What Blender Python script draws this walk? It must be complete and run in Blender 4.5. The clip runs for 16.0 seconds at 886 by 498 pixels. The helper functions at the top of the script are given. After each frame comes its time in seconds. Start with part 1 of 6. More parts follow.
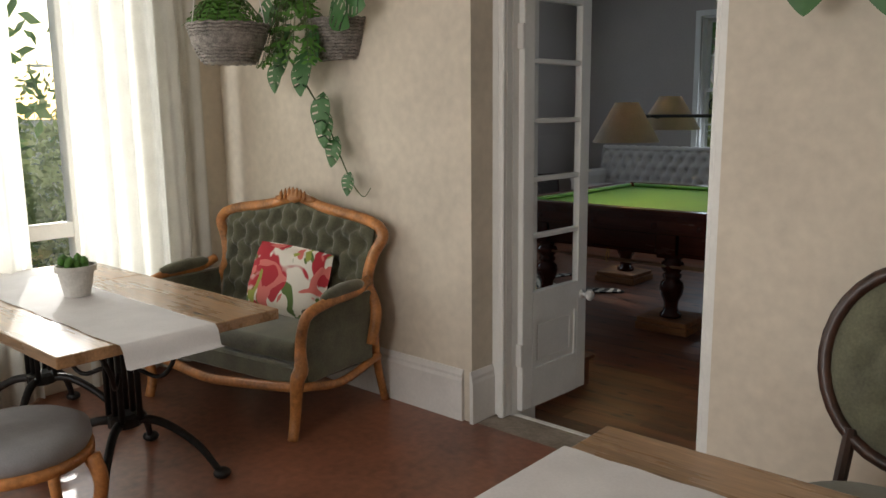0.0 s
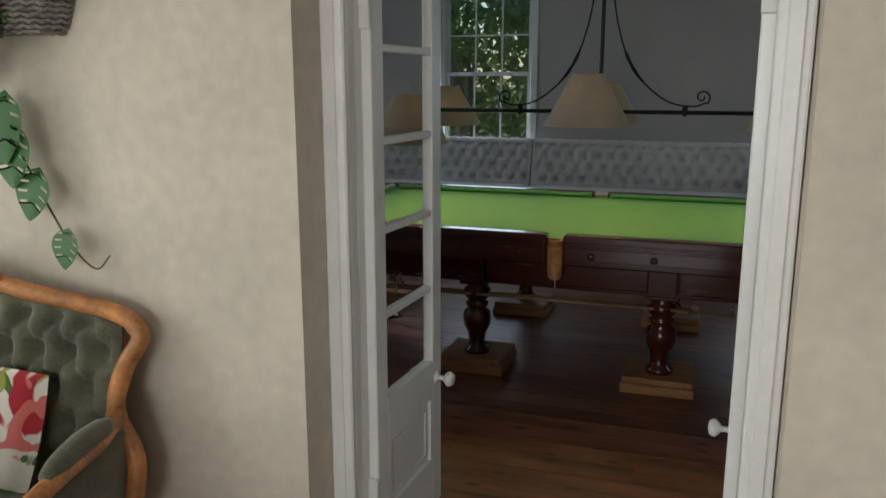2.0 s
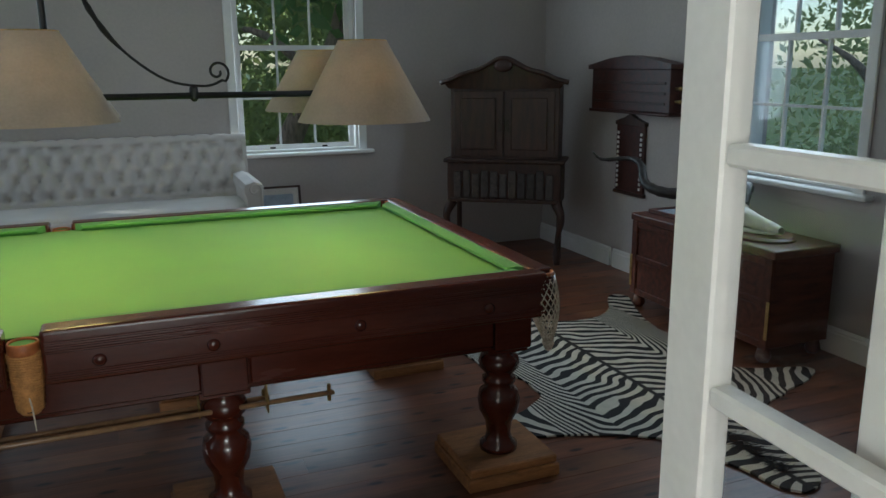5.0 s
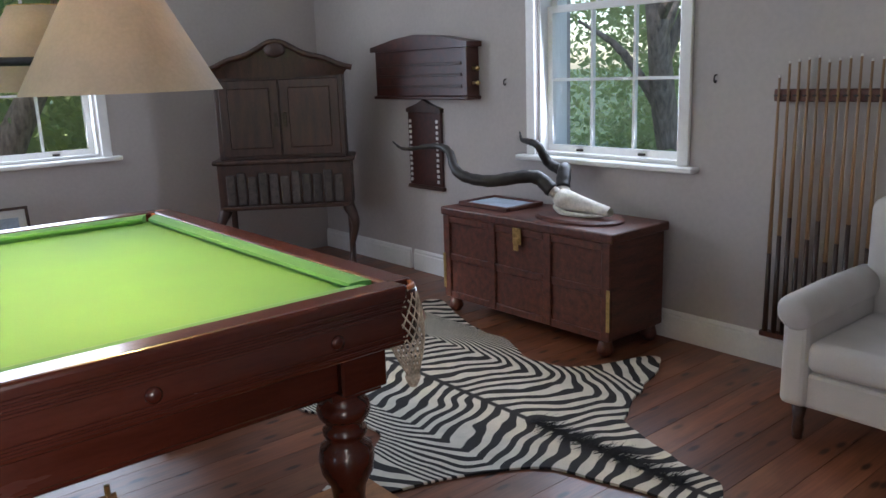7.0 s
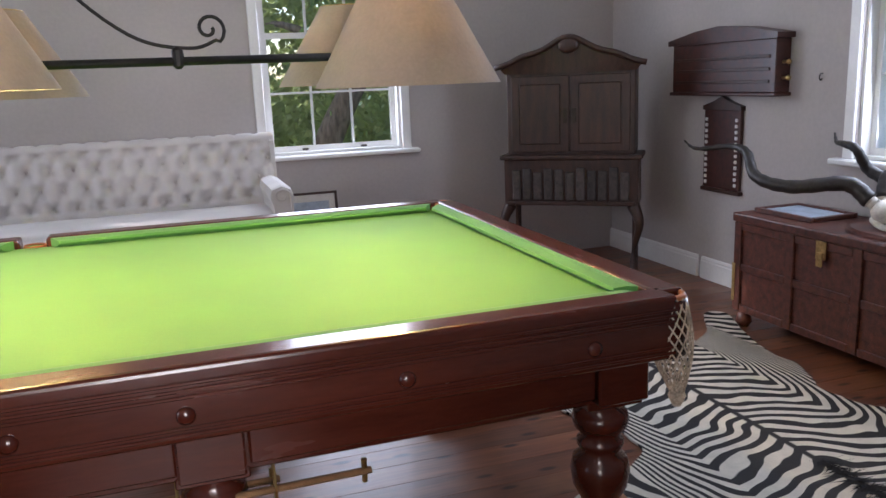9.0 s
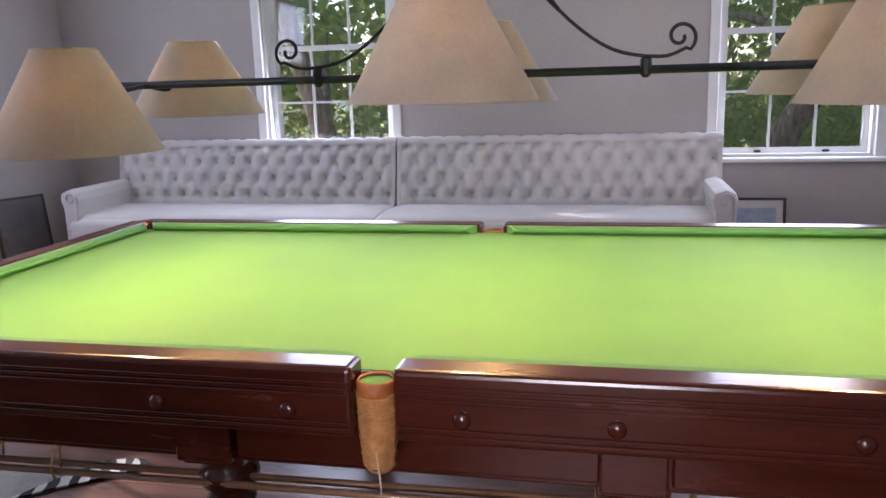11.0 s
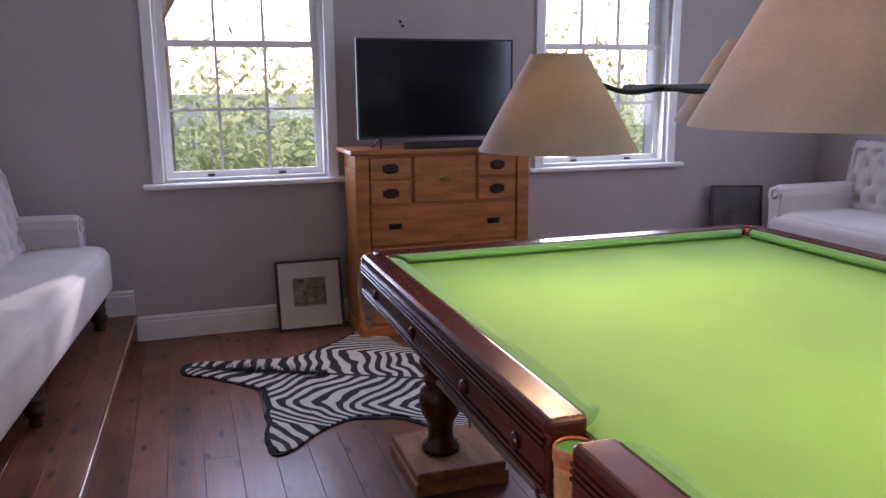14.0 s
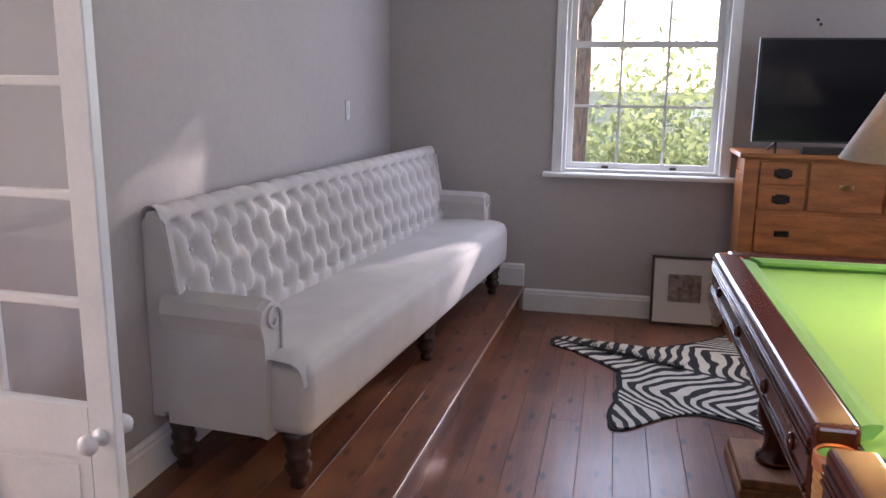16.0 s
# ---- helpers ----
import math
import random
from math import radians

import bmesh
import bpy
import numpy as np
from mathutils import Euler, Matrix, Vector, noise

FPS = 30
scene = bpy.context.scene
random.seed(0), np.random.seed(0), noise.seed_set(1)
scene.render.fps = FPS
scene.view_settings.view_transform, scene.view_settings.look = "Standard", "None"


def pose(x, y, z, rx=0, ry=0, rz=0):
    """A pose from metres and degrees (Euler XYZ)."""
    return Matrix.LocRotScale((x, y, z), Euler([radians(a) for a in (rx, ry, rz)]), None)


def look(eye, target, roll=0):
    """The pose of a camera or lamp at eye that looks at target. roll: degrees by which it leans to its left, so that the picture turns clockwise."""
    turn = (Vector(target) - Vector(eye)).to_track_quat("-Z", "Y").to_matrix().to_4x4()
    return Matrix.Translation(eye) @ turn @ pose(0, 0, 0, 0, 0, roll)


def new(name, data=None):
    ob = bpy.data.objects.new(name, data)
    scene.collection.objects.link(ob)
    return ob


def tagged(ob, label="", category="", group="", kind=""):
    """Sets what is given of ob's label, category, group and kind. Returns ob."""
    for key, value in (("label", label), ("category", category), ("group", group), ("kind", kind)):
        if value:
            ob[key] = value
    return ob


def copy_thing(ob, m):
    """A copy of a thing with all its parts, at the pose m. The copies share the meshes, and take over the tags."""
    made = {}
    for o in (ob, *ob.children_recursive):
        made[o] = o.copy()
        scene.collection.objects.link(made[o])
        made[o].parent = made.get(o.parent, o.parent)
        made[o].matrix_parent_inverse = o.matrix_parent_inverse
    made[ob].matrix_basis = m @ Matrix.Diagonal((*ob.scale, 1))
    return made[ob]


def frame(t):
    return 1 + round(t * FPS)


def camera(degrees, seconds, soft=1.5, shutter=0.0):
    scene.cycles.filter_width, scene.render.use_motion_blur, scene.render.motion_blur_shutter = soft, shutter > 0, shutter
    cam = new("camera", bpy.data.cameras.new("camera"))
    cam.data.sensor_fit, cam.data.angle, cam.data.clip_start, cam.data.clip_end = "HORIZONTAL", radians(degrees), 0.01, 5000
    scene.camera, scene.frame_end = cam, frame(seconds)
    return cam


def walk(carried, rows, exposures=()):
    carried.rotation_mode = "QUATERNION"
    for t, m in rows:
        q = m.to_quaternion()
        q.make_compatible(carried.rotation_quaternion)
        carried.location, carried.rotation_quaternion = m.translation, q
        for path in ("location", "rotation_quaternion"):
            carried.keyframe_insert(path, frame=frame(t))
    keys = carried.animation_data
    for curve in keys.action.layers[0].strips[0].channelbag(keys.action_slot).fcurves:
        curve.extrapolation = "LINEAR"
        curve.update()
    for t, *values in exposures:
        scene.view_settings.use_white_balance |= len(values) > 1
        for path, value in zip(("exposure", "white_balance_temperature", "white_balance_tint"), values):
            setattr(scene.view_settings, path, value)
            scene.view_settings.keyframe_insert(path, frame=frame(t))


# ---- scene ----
cam = camera(58.6, 16.0)
PATH = [
    (0, (0.197, -0.487, 1.74), (-1.112, 0.985, 1.395), -0.6),
    (0.5, (-0.134, -0.29, 1.774), (-1.378, 1.233, 1.409), -0.1),
    (1, (-0.51, -0.078, 1.845), (-1.541, 1.587, 1.44), 0.7),
    (1.5, (-0.795, 0.152, 1.868), (-1.642, 1.917, 1.456), 0.4),
    (2, (-1.084, 0.434, 1.872), (-1.722, 2.283, 1.459), -0.0),
    (2.5, (-1.278, 0.69, 1.871), (-1.713, 2.597, 1.453), 0.0),
    (3, (-1.449, 1.033, 1.859), (-1.715, 2.97, 1.438), -0.5),
    (3.5, (-1.558, 1.371, 1.849), (-1.592, 3.324, 1.42), -0.4),
    (4, (-1.597, 1.735, 1.839), (-1.381, 3.675, 1.403), -0.5),
    (4.5, (-1.637, 2.053, 1.813), (-1.184, 3.95, 1.371), -0.6),
    (5, (-1.602, 2.331, 1.785), (-0.877, 4.14, 1.337), -0.5),
    (5.2, (-1.574, 2.43, 1.795), (-0.757, 4.198, 1.341), -0.5),
    (7.3, (-1.44, 3.243, 1.58), (-0.188, 4.739, 1.141), -2.1),
    (7.5, (-1.435, 3.265, 1.575), (-0.204, 4.78, 1.137), -2.2),
    (8, (-1.401, 3.282, 1.577), (-0.348, 4.927, 1.148), -2.8),
    (8.5, (-1.358, 3.258, 1.579), (-0.517, 5.024, 1.16), -2.7),
    (8.7, (-1.343, 3.245, 1.58), (-0.592, 5.05, 1.161), -2.5),
    (10.8, (-1.378, 3.213, 1.646), (-1.662, 5.15, 1.238), -1.9),
    (11, (-1.397, 3.286, 1.65), (-1.816, 5.197, 1.24), -1.7),
    (11.5, (-1.414, 3.512, 1.669), (-2.24, 5.287, 1.257), -1.4),
    (12, (-1.303, 3.739, 1.671), (-2.473, 5.309, 1.261), -1.3),
    (12.5, (-1.142, 3.908, 1.654), (-2.57, 5.248, 1.251), -1.0),
    (13, (-0.951, 3.993, 1.678), (-2.537, 5.142, 1.275), -0.7),
    (13.5, (-0.76, 4.158, 1.683), (-2.496, 5.066, 1.281), -0.5),
    (14, (-0.589, 4.301, 1.683), (-2.45, 4.913, 1.282), -0.5),
    (14.5, (-0.431, 4.356, 1.687), (-2.36, 4.7, 1.287), -0.0),
    (15, (-0.373, 4.438, 1.685), (-2.331, 4.506, 1.283), 0.1),
    (15.5, (-0.335, 4.526, 1.686), (-2.285, 4.34, 1.281), 0.3),
    (16, (-0.298, 4.55, 1.688), (-2.212, 4.14, 1.28), 0.7),
]
walk(cam, [(t, look(eye, target, roll)) for t, eye, target, roll in PATH],
     exposures=[(0.0, -0.6, 5900, 8), (1.5, -0.5, 5700, 6), (2.5, -0.45, 5400, 0), (4.0, -0.1, 5300, -8), (5.2, 0.45, 5500, 3), (7.3, 1.45, 5700, 16), (8.7, 1.5, 5800, 20),
                (10.8, 1.4, 5700, 26), (12.0, 1.25, 5500, 34), (13.0, 1.08, 5400, 42), (14.0, 1.0, 5600, 36), (15.0, 1.2, 5700, 34), (16.0, 1.4, 5800, 28)])

# ---- plan, metres: lower floor of the billiard room is z 0 ----
XL, XR, YD, YF, CEIL = -6.16, 2.45, 2.87, 9.60, 3.30     # billiard room
DY, DXL, DXR, DYB, UP = 2.44, -4.30, 2.20, -3.0, 0.18    # dining room and its floor level
DYR = 2.20                                                  # dining wall beside the doorway stands further in
SILL, HEAD = 1.07, 2.90

# ---- sky, sun, daylight in the windows ----
world = bpy.data.worlds.new("sky")
scene.world = world
world.use_nodes = True
wn = world.node_tree.nodes
sky = wn.new("ShaderNodeTexSky")
sky.sky_type, sky.sun_disc = "NISHITA", False
SUN_AZ, SUN_EL = radians(155), radians(21)
sky.sun_elevation, sky.sun_rotation = SUN_EL, math.pi / 2 - SUN_AZ
world.node_tree.links.new(sky.outputs[0], wn["Background"].inputs[0])
wn["Background"].inputs[1].default_value = 0.15
sd = bpy.data.lights.new("sun", "SUN")
sd.energy, sd.angle, sd.color = 2.8, radians(0.8), (1.0, 0.9, 0.76)
sun = new("sun", sd)
sun.matrix_world = look((math.cos(SUN_AZ) * 30, math.sin(SUN_AZ) * 30, math.tan(SUN_EL) * 30), (0, 0, 0))


def window_light(at, aim, w, h, power, colour=(0.86, 0.93, 1.0)):
    d = bpy.data.lights.new("window_daylight", "AREA")
    d.shape, d.size, d.size_y, d.energy, d.color = "RECTANGLE", w, h, power, colour
    new("window_daylight", d).matrix_world = look(at, aim)


# ---- materials ----
def material(name, base, rough=0.6, metal=0.0, vary=0.12, scale=6.0, fine=60.0, bump=0.15, stretch=(1, 1, 1), spec=0.5, coat=0.0, island=0.0, second=None, sheen=0.0):
    """A surface with two scales of variation in colour, roughness and relief."""
    m = bpy.data.materials.new(name)
    m.use_nodes = True
    nt = m.node_tree
    n, l = nt.nodes, nt.links
    p = n["Principled BSDF"]
    co = n.new("ShaderNodeTexCoord")
    mp = n.new("ShaderNodeMapping")
    mp.inputs["Scale"].default_value = stretch
    l.new(co.outputs["Object"], mp.inputs[0])
    big, small = n.new("ShaderNodeTexNoise"), n.new("ShaderNodeTexNoise")
    big.inputs["Scale"].default_value, small.inputs["Scale"].default_value = scale, fine
    big.inputs["Detail"].default_value, small.inputs["Detail"].default_value = 5, 4
    for t in (big, small):
        l.new(mp.outputs[0], t.inputs["Vector"])
    mix = n.new("ShaderNodeMix")
    mix.data_type = "RGBA"
    dark = second or tuple(c * (1 - 2.2 * vary) for c in base)
    lite = base if second else tuple(min(1, c * (1 + 1.2 * vary)) for c in base)
    mix.inputs[6].default_value, mix.inputs[7].default_value = (*dark, 1), (*lite, 1)
    add = n.new("ShaderNodeMath")
    add.operation = "MULTIPLY_ADD"
    add.inputs[1].default_value = 0.35
    l.new(small.outputs[0], add.inputs[0])
    half = n.new("ShaderNodeMath")
    half.operation = "MULTIPLY"
    half.inputs[1].default_value = 0.65
    l.new(big.outputs[0], half.inputs[0])
    l.new(half.outputs[0], add.inputs[2])
    ramp = n.new("ShaderNodeMapRange")
    ramp.inputs[1].default_value, ramp.inputs[2].default_value = 0.32, 0.68
    l.new(add.outputs[0], ramp.inputs[0])
    l.new(ramp.outputs[0], mix.inputs[0])
    out = mix.outputs[2]
    if island:
        info = n.new("ShaderNodeObjectInfo")
        hsv = n.new("ShaderNodeHueSaturation")
        rng = n.new("ShaderNodeMapRange")
        rng.inputs[3].default_value, rng.inputs[4].default_value = 1 - island, 1 + island
        l.new(info.outputs["Random"], rng.inputs[0])
        l.new(rng.outputs[0], hsv.inputs["Value"])
        l.new(out, hsv.inputs["Color"])
        out = hsv.outputs[0]
    l.new(out, p.inputs["Base Color"])
    rr = n.new("ShaderNodeMapRange")
    rr.inputs[3].default_value, rr.inputs[4].default_value = max(0.03, rough - 0.1), min(1, rough + 0.1)
    l.new(big.outputs[0], rr.inputs[0])
    l.new(rr.outputs[0], p.inputs["Roughness"])
    p.inputs["Metallic"].default_value = metal
    p.inputs["Specular IOR Level"].default_value = spec
    p.inputs["Coat Weight"].default_value = coat
    p.inputs["Coat Roughness"].default_value = 0.12
    p.inputs["Sheen Weight"].default_value = sheen
    if bump:
        b = n.new("ShaderNodeBump")
        b.inputs["Strength"].default_value, b.inputs["Distance"].default_value = bump, 0.01
        l.new(add.outputs[0], b.inputs["Height"])
        l.new(b.outputs[0], p.inputs["Normal"])
    return m


def glow(name, colour, strength):
    m = bpy.data.materials.new(name)
    m.use_nodes = True
    p = m.node_tree.nodes["Principled BSDF"]
    p.inputs["Base Color"].default_value = (*colour, 1)
    p.inputs["Emission Color"].default_value, p.inputs["Emission Strength"].default_value = (*colour, 1), strength
    return m


def thin(name, base, amount, rough=0.8, scale=(40, 40, 4)):
    """Cloth or leaf that lets light through."""
    m = material(name, base, rough, vary=0.08, scale=8, fine=90, bump=0.1, stretch=(1, 1, 1))
    nt = m.node_tree
    p, o = nt.nodes["Principled BSDF"], nt.nodes["Material Output"]
    tr, mx = nt.nodes.new("ShaderNodeBsdfTranslucent"), nt.nodes.new("ShaderNodeMixShader")
    tr.inputs[0].default_value = (*base, 1)
    mx.inputs[0].default_value = amount
    nt.links.new(p.outputs[0], mx.inputs[1])
    nt.links.new(tr.outputs[0], mx.inputs[2])
    nt.links.new(mx.outputs[0], o.inputs[0])
    return m


PLASTER = material("taupe_plaster", (0.44, 0.40, 0.375), 0.8, vary=0.05, scale=1.3, fine=35, bump=0.12)
CREAM = material("cream_plaster", (0.66, 0.59, 0.485), 0.7, vary=0.09, scale=1.7, fine=20, bump=0.35)
CEILING = material("white_ceiling", (0.74, 0.72, 0.68), 0.85, vary=0.03, scale=2, fine=40, bump=0.05)
WHITE = material("white_gloss_paint", (0.78, 0.77, 0.74), 0.32, vary=0.04, scale=5, fine=60, bump=0.06)
BASEB = material("white_baseboard", (0.74, 0.72, 0.69), 0.4, vary=0.05, scale=5, fine=50, bump=0.06)
SCREED = material("red_brown_polished_screed", (0.23, 0.092, 0.052), 0.34, vary=0.3, scale=1.6, fine=22, bump=0.08, coat=0.15)
THRESH = material("worn_stone_threshold", (0.33, 0.28, 0.23), 0.7, vary=0.2, scale=7, fine=60, bump=0.3)
MAHOG = material("red_mahogany", (0.066, 0.0125, 0.006), 0.24, vary=0.14, scale=3, fine=20, bump=0.03, stretch=(1, 6, 6), coat=0.4, spec=0.35)
MAHOGY = material("red_mahogany_end_grain", (0.066, 0.0125, 0.006), 0.24, vary=0.14, scale=3, fine=20, bump=0.03, stretch=(6, 1, 6), coat=0.4, spec=0.35)
DARKW = material("dark_carved_wood", (0.045, 0.018, 0.010), 0.42, vary=0.35, scale=5, fine=40, bump=0.2, stretch=(5, 5, 1), coat=0.15)
CHESTW = material("dark_teak_chest", (0.105, 0.030, 0.016), 0.45, vary=0.35, scale=4, fine=30, bump=0.2, stretch=(6, 1, 6), coat=0.1)
SCOREW = material("dark_red_stained_wood", (0.055, 0.015, 0.009), 0.4, vary=0.3, scale=4, fine=30, bump=0.15, stretch=(6, 1, 6), coat=0.15)
PINE = material("honey_pine", (0.42, 0.150, 0.035), 0.38, vary=0.22, scale=3, fine=26, bump=0.06, stretch=(6, 1, 6), coat=0.25)
BLOCK = material("raw_pine_block", (0.36, 0.16, 0.055), 0.6, vary=0.25, scale=4, fine=30, bump=0.2, stretch=(1, 6, 6))
CLOTH = material("green_baize", (0.118, 0.310, 0.050), 0.8, vary=0.05, scale=3, fine=160, bump=0.05, sheen=0.06)
CLOTHD = material("green_cushion_cloth", (0.085, 0.27, 0.055), 0.85, vary=0.05, scale=6, fine=160, bump=0.05, sheen=0.1)
LEATHER = material("tan_pocket_leather", (0.40, 0.13, 0.035), 0.5, vary=0.2, scale=20, fine=90, bump=0.2)
NET = material("pale_string_net", (0.60, 0.52, 0.40), 0.85, vary=0.25, scale=30, fine=120, bump=0.5)
IRON = material("black_wrought_iron", (0.018, 0.016, 0.015), 0.5, metal=0.4, vary=0.3, scale=15, fine=70, bump=0.2)
BRASS = material("aged_brass", (0.62, 0.45, 0.18), 0.35, metal=1.0, vary=0.2, scale=20, fine=80, bump=0.1)
HARDW = material("dark_bronze", (0.05, 0.04, 0.03), 0.4, metal=0.8, vary=0.2, scale=20, fine=80, bump=0.1)
LINEN = material("pale_grey_linen", (0.54, 0.505, 0.475), 0.9, vary=0.06, scale=5, fine=220, bump=0.12, sheen=0.2)
SAGE = material("sage_green_velvet", (0.115, 0.115, 0.070), 0.8, vary=0.25, scale=9, fine=120, bump=0.12, sheen=0.35)
GREYSEAT = material("grey_seat_cloth", (0.27, 0.27, 0.28), 0.9, vary=0.1, scale=9, fine=200, bump=0.12, sheen=0.15)
FRUITW = material("carved_honey_wood", (0.47, 0.20, 0.058), 0.42, vary=0.28, scale=10, fine=60, bump=0.15, coat=0.15)
TABLEW = material("oiled_oak_top", (0.40, 0.24, 0.12), 0.28, vary=0.28, scale=2, fine=18, bump=0.08, stretch=(0.6, 6, 6), coat=0.35)
RUNNER = material("white_linen_runner", (0.74, 0.73, 0.74), 0.7, vary=0.05, scale=7, fine=150, bump=0.2)
POT = material("whitewashed_clay", (0.60, 0.58, 0.54), 0.8, vary=0.12, scale=14, fine=80, bump=0.2)
SOIL = material("dark_soil", (0.03, 0.02, 0.015), 0.95, vary=0.3, scale=40, fine=120, bump=0.8)
WICKER = material("grey_wicker", (0.26, 0.235, 0.21), 0.75, vary=0.3, scale=30, fine=120, bump=0.4)
LEAF = thin("monstera_leaf", (0.055, 0.155, 0.040), 0.15, rough=0.4)
FERN = thin("fern_leaf", (0.10, 0.24, 0.035), 0.25, rough=0.6)
STEM = material("green_stem", (0.09, 0.12, 0.04), 0.6, vary=0.2, scale=30, fine=90, bump=0.1)
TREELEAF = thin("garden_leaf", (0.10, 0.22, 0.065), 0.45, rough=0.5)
# Paler copies of the garden leaf: sun and hazy backlight are put into the colour.
SUNTONE_LEAF = thin("garden_leaf_painted_sun", (0.27, 0.42, 0.16), 0.5, rough=0.45)
BACKTONE_LEAF = thin("garden_leaf_painted_backlight", (0.46, 0.52, 0.24), 0.6, rough=0.6)
BARK = material("grey_brown_bark", (0.40, 0.31, 0.25), 0.9, vary=0.3, scale=6, fine=40, bump=0.7, stretch=(4, 4, 1))
GRASS = material("garden_grass", (0.09, 0.15, 0.04), 0.95, vary=0.35, scale=2, fine=40, bump=0.6)
SHEER = thin("white_sheer_curtain", (0.66, 0.64, 0.58), 0.45, rough=0.9)
SHADE = thin("cream_parchment_shade", (0.50, 0.42, 0.33), 0.14, rough=0.7)
SHADEIN = material("white_shade_lining", (0.80, 0.76, 0.66), 0.7, vary=0.03, scale=10, fine=60, bump=0.03)
BULB = glow("lit_bulb", (1.0, 0.72, 0.36), 12.0)
SCREEN = material("black_glossy_screen", (0.006, 0.007, 0.010), 0.12, vary=0.05, scale=2, fine=30, bump=0.0)
BLACKP = material("black_plastic", (0.012, 0.012, 0.013), 0.4, vary=0.1, scale=20, fine=90, bump=0.05)
BONE = material("bleached_bone", (0.72, 0.68, 0.60), 0.7, vary=0.15, scale=14, fine=70, bump=0.3)
HORN = material("dark_ridged_horn", (0.025, 0.020, 0.017), 0.42, vary=0.3, scale=18, fine=60, bump=0.4)
MOUNT = material("off_white_mount", (0.66, 0.63, 0.58), 0.85, vary=0.04, scale=8, fine=80, bump=0.05)
PRINT = material("sepia_print", (0.50, 0.40, 0.30), 0.8, vary=0.4, scale=16, fine=40, bump=0.0, second=(0.05, 0.035, 0.03))
SMOKED = material("smoked_print", (0.10, 0.09, 0.085), 0.5, vary=0.3, scale=9, fine=60, bump=0.0)
TWINE = material("tan_knitted_twine", (0.50, 0.24, 0.07), 0.8, vary=0.2, scale=30, fine=140, bump=0.4)
NOSING = material("worn_pale_nosing", (0.34, 0.19, 0.10), 0.3, vary=0.35, scale=5, fine=40, bump=0.1, stretch=(0.5, 6, 6), coat=0.3)
BLUEP = material("pale_blue_paper", (0.38, 0.44, 0.52), 0.7, vary=0.15, scale=9, fine=60, bump=0.0)
PLASTIC = material("white_plastic", (0.72, 0.70, 0.67), 0.4, vary=0.03, scale=20, fine=90, bump=0.02)
CUEW = material("pale_ash_cue", (0.30, 0.175, 0.085), 0.35, vary=0.15, scale=4, fine=40, bump=0.03, stretch=(8, 8, 1), coat=0.3)
SPINE = material("old_book_leather", (0.055, 0.042, 0.034), 0.6, vary=0.3, scale=30, fine=100, bump=0.3, island=0.35)
BRICKW = material("far_garden_wall", (0.55, 0.42, 0.34), 0.9, vary=0.15, scale=3, fine=30, bump=0.3)



def plank_material():
    """Old stained pine: long grain, dark knots and worn paler patches; each board differs."""
    m = material("stained_pine_plank", (0.180, 0.066, 0.033), 0.40, vary=0.28, scale=2.2, fine=16, bump=0.10, stretch=(0.35, 6, 6), coat=0.1, island=0.25)
    n, l = m.node_tree.nodes, m.node_tree.links
    p = n["Principled BSDF"]
    mapping = [k for k in n if k.bl_idname == "ShaderNodeMapping"][0]
    info = [k for k in n if k.bl_idname == "ShaderNodeObjectInfo"][0]
    co = [k for k in n if k.bl_idname == "ShaderNodeTexCoord"][0]
    shift = n.new("ShaderNodeVectorMath")
    shift.operation = "MULTIPLY_ADD"
    shift.inputs[1].default_value = (31.0, 17.0, 5.0)
    l.new(info.outputs["Random"], shift.inputs[0])
    l.new(co.outputs["Object"], shift.inputs[2])
    l.new(shift.outputs[0], mapping.inputs[0])
    last = p.inputs["Base Color"].links[0].from_socket
    # knots
    km = n.new("ShaderNodeMapping")
    km.inputs["Scale"].default_value = (2.4, 6.5, 1.0)
    l.new(shift.outputs[0], km.inputs[0])
    vo = n.new("ShaderNodeTexVoronoi")
    vo.voronoi_dimensions = "2D"
    vo.inputs["Scale"].default_value = 1.0
    l.new(km.outputs[0], vo.inputs["Vector"])
    kr = n.new("ShaderNodeMapRange")
    kr.inputs[1].default_value, kr.inputs[2].default_value = 0.12, 0.05
    l.new(vo.outputs["Distance"], kr.inputs[0])
    kx = n.new("ShaderNodeMix")
    kx.data_type = "RGBA"
    kx.inputs[7].default_value = (0.030, 0.012, 0.007, 1)
    l.new(kr.outputs[0], kx.inputs[0])
    l.new(last, kx.inputs[6])
    # worn patches
    wn_ = n.new("ShaderNodeTexNoise")
    wn_.inputs["Scale"].default_value, wn_.inputs["Detail"].default_value = 1.7, 6
    l.new(shift.outputs[0], wn_.inputs["Vector"])
    wr = n.new("ShaderNodeMapRange")
    wr.inputs[1].default_value, wr.inputs[2].default_value, wr.inputs[4].default_value = 0.52, 0.72, 0.5
    l.new(wn_.outputs[0], wr.inputs[0])
    wx = n.new("ShaderNodeMix")
    wx.data_type = "RGBA"
    wx.inputs[7].default_value = (0.33, 0.155, 0.075, 1)
    l.new(wr.outputs[0], wx.inputs[0])
    l.new(kx.outputs[2], wx.inputs[6])
    l.new(wx.outputs[2], p.inputs["Base Color"])
    return m


PLANK = plank_material()

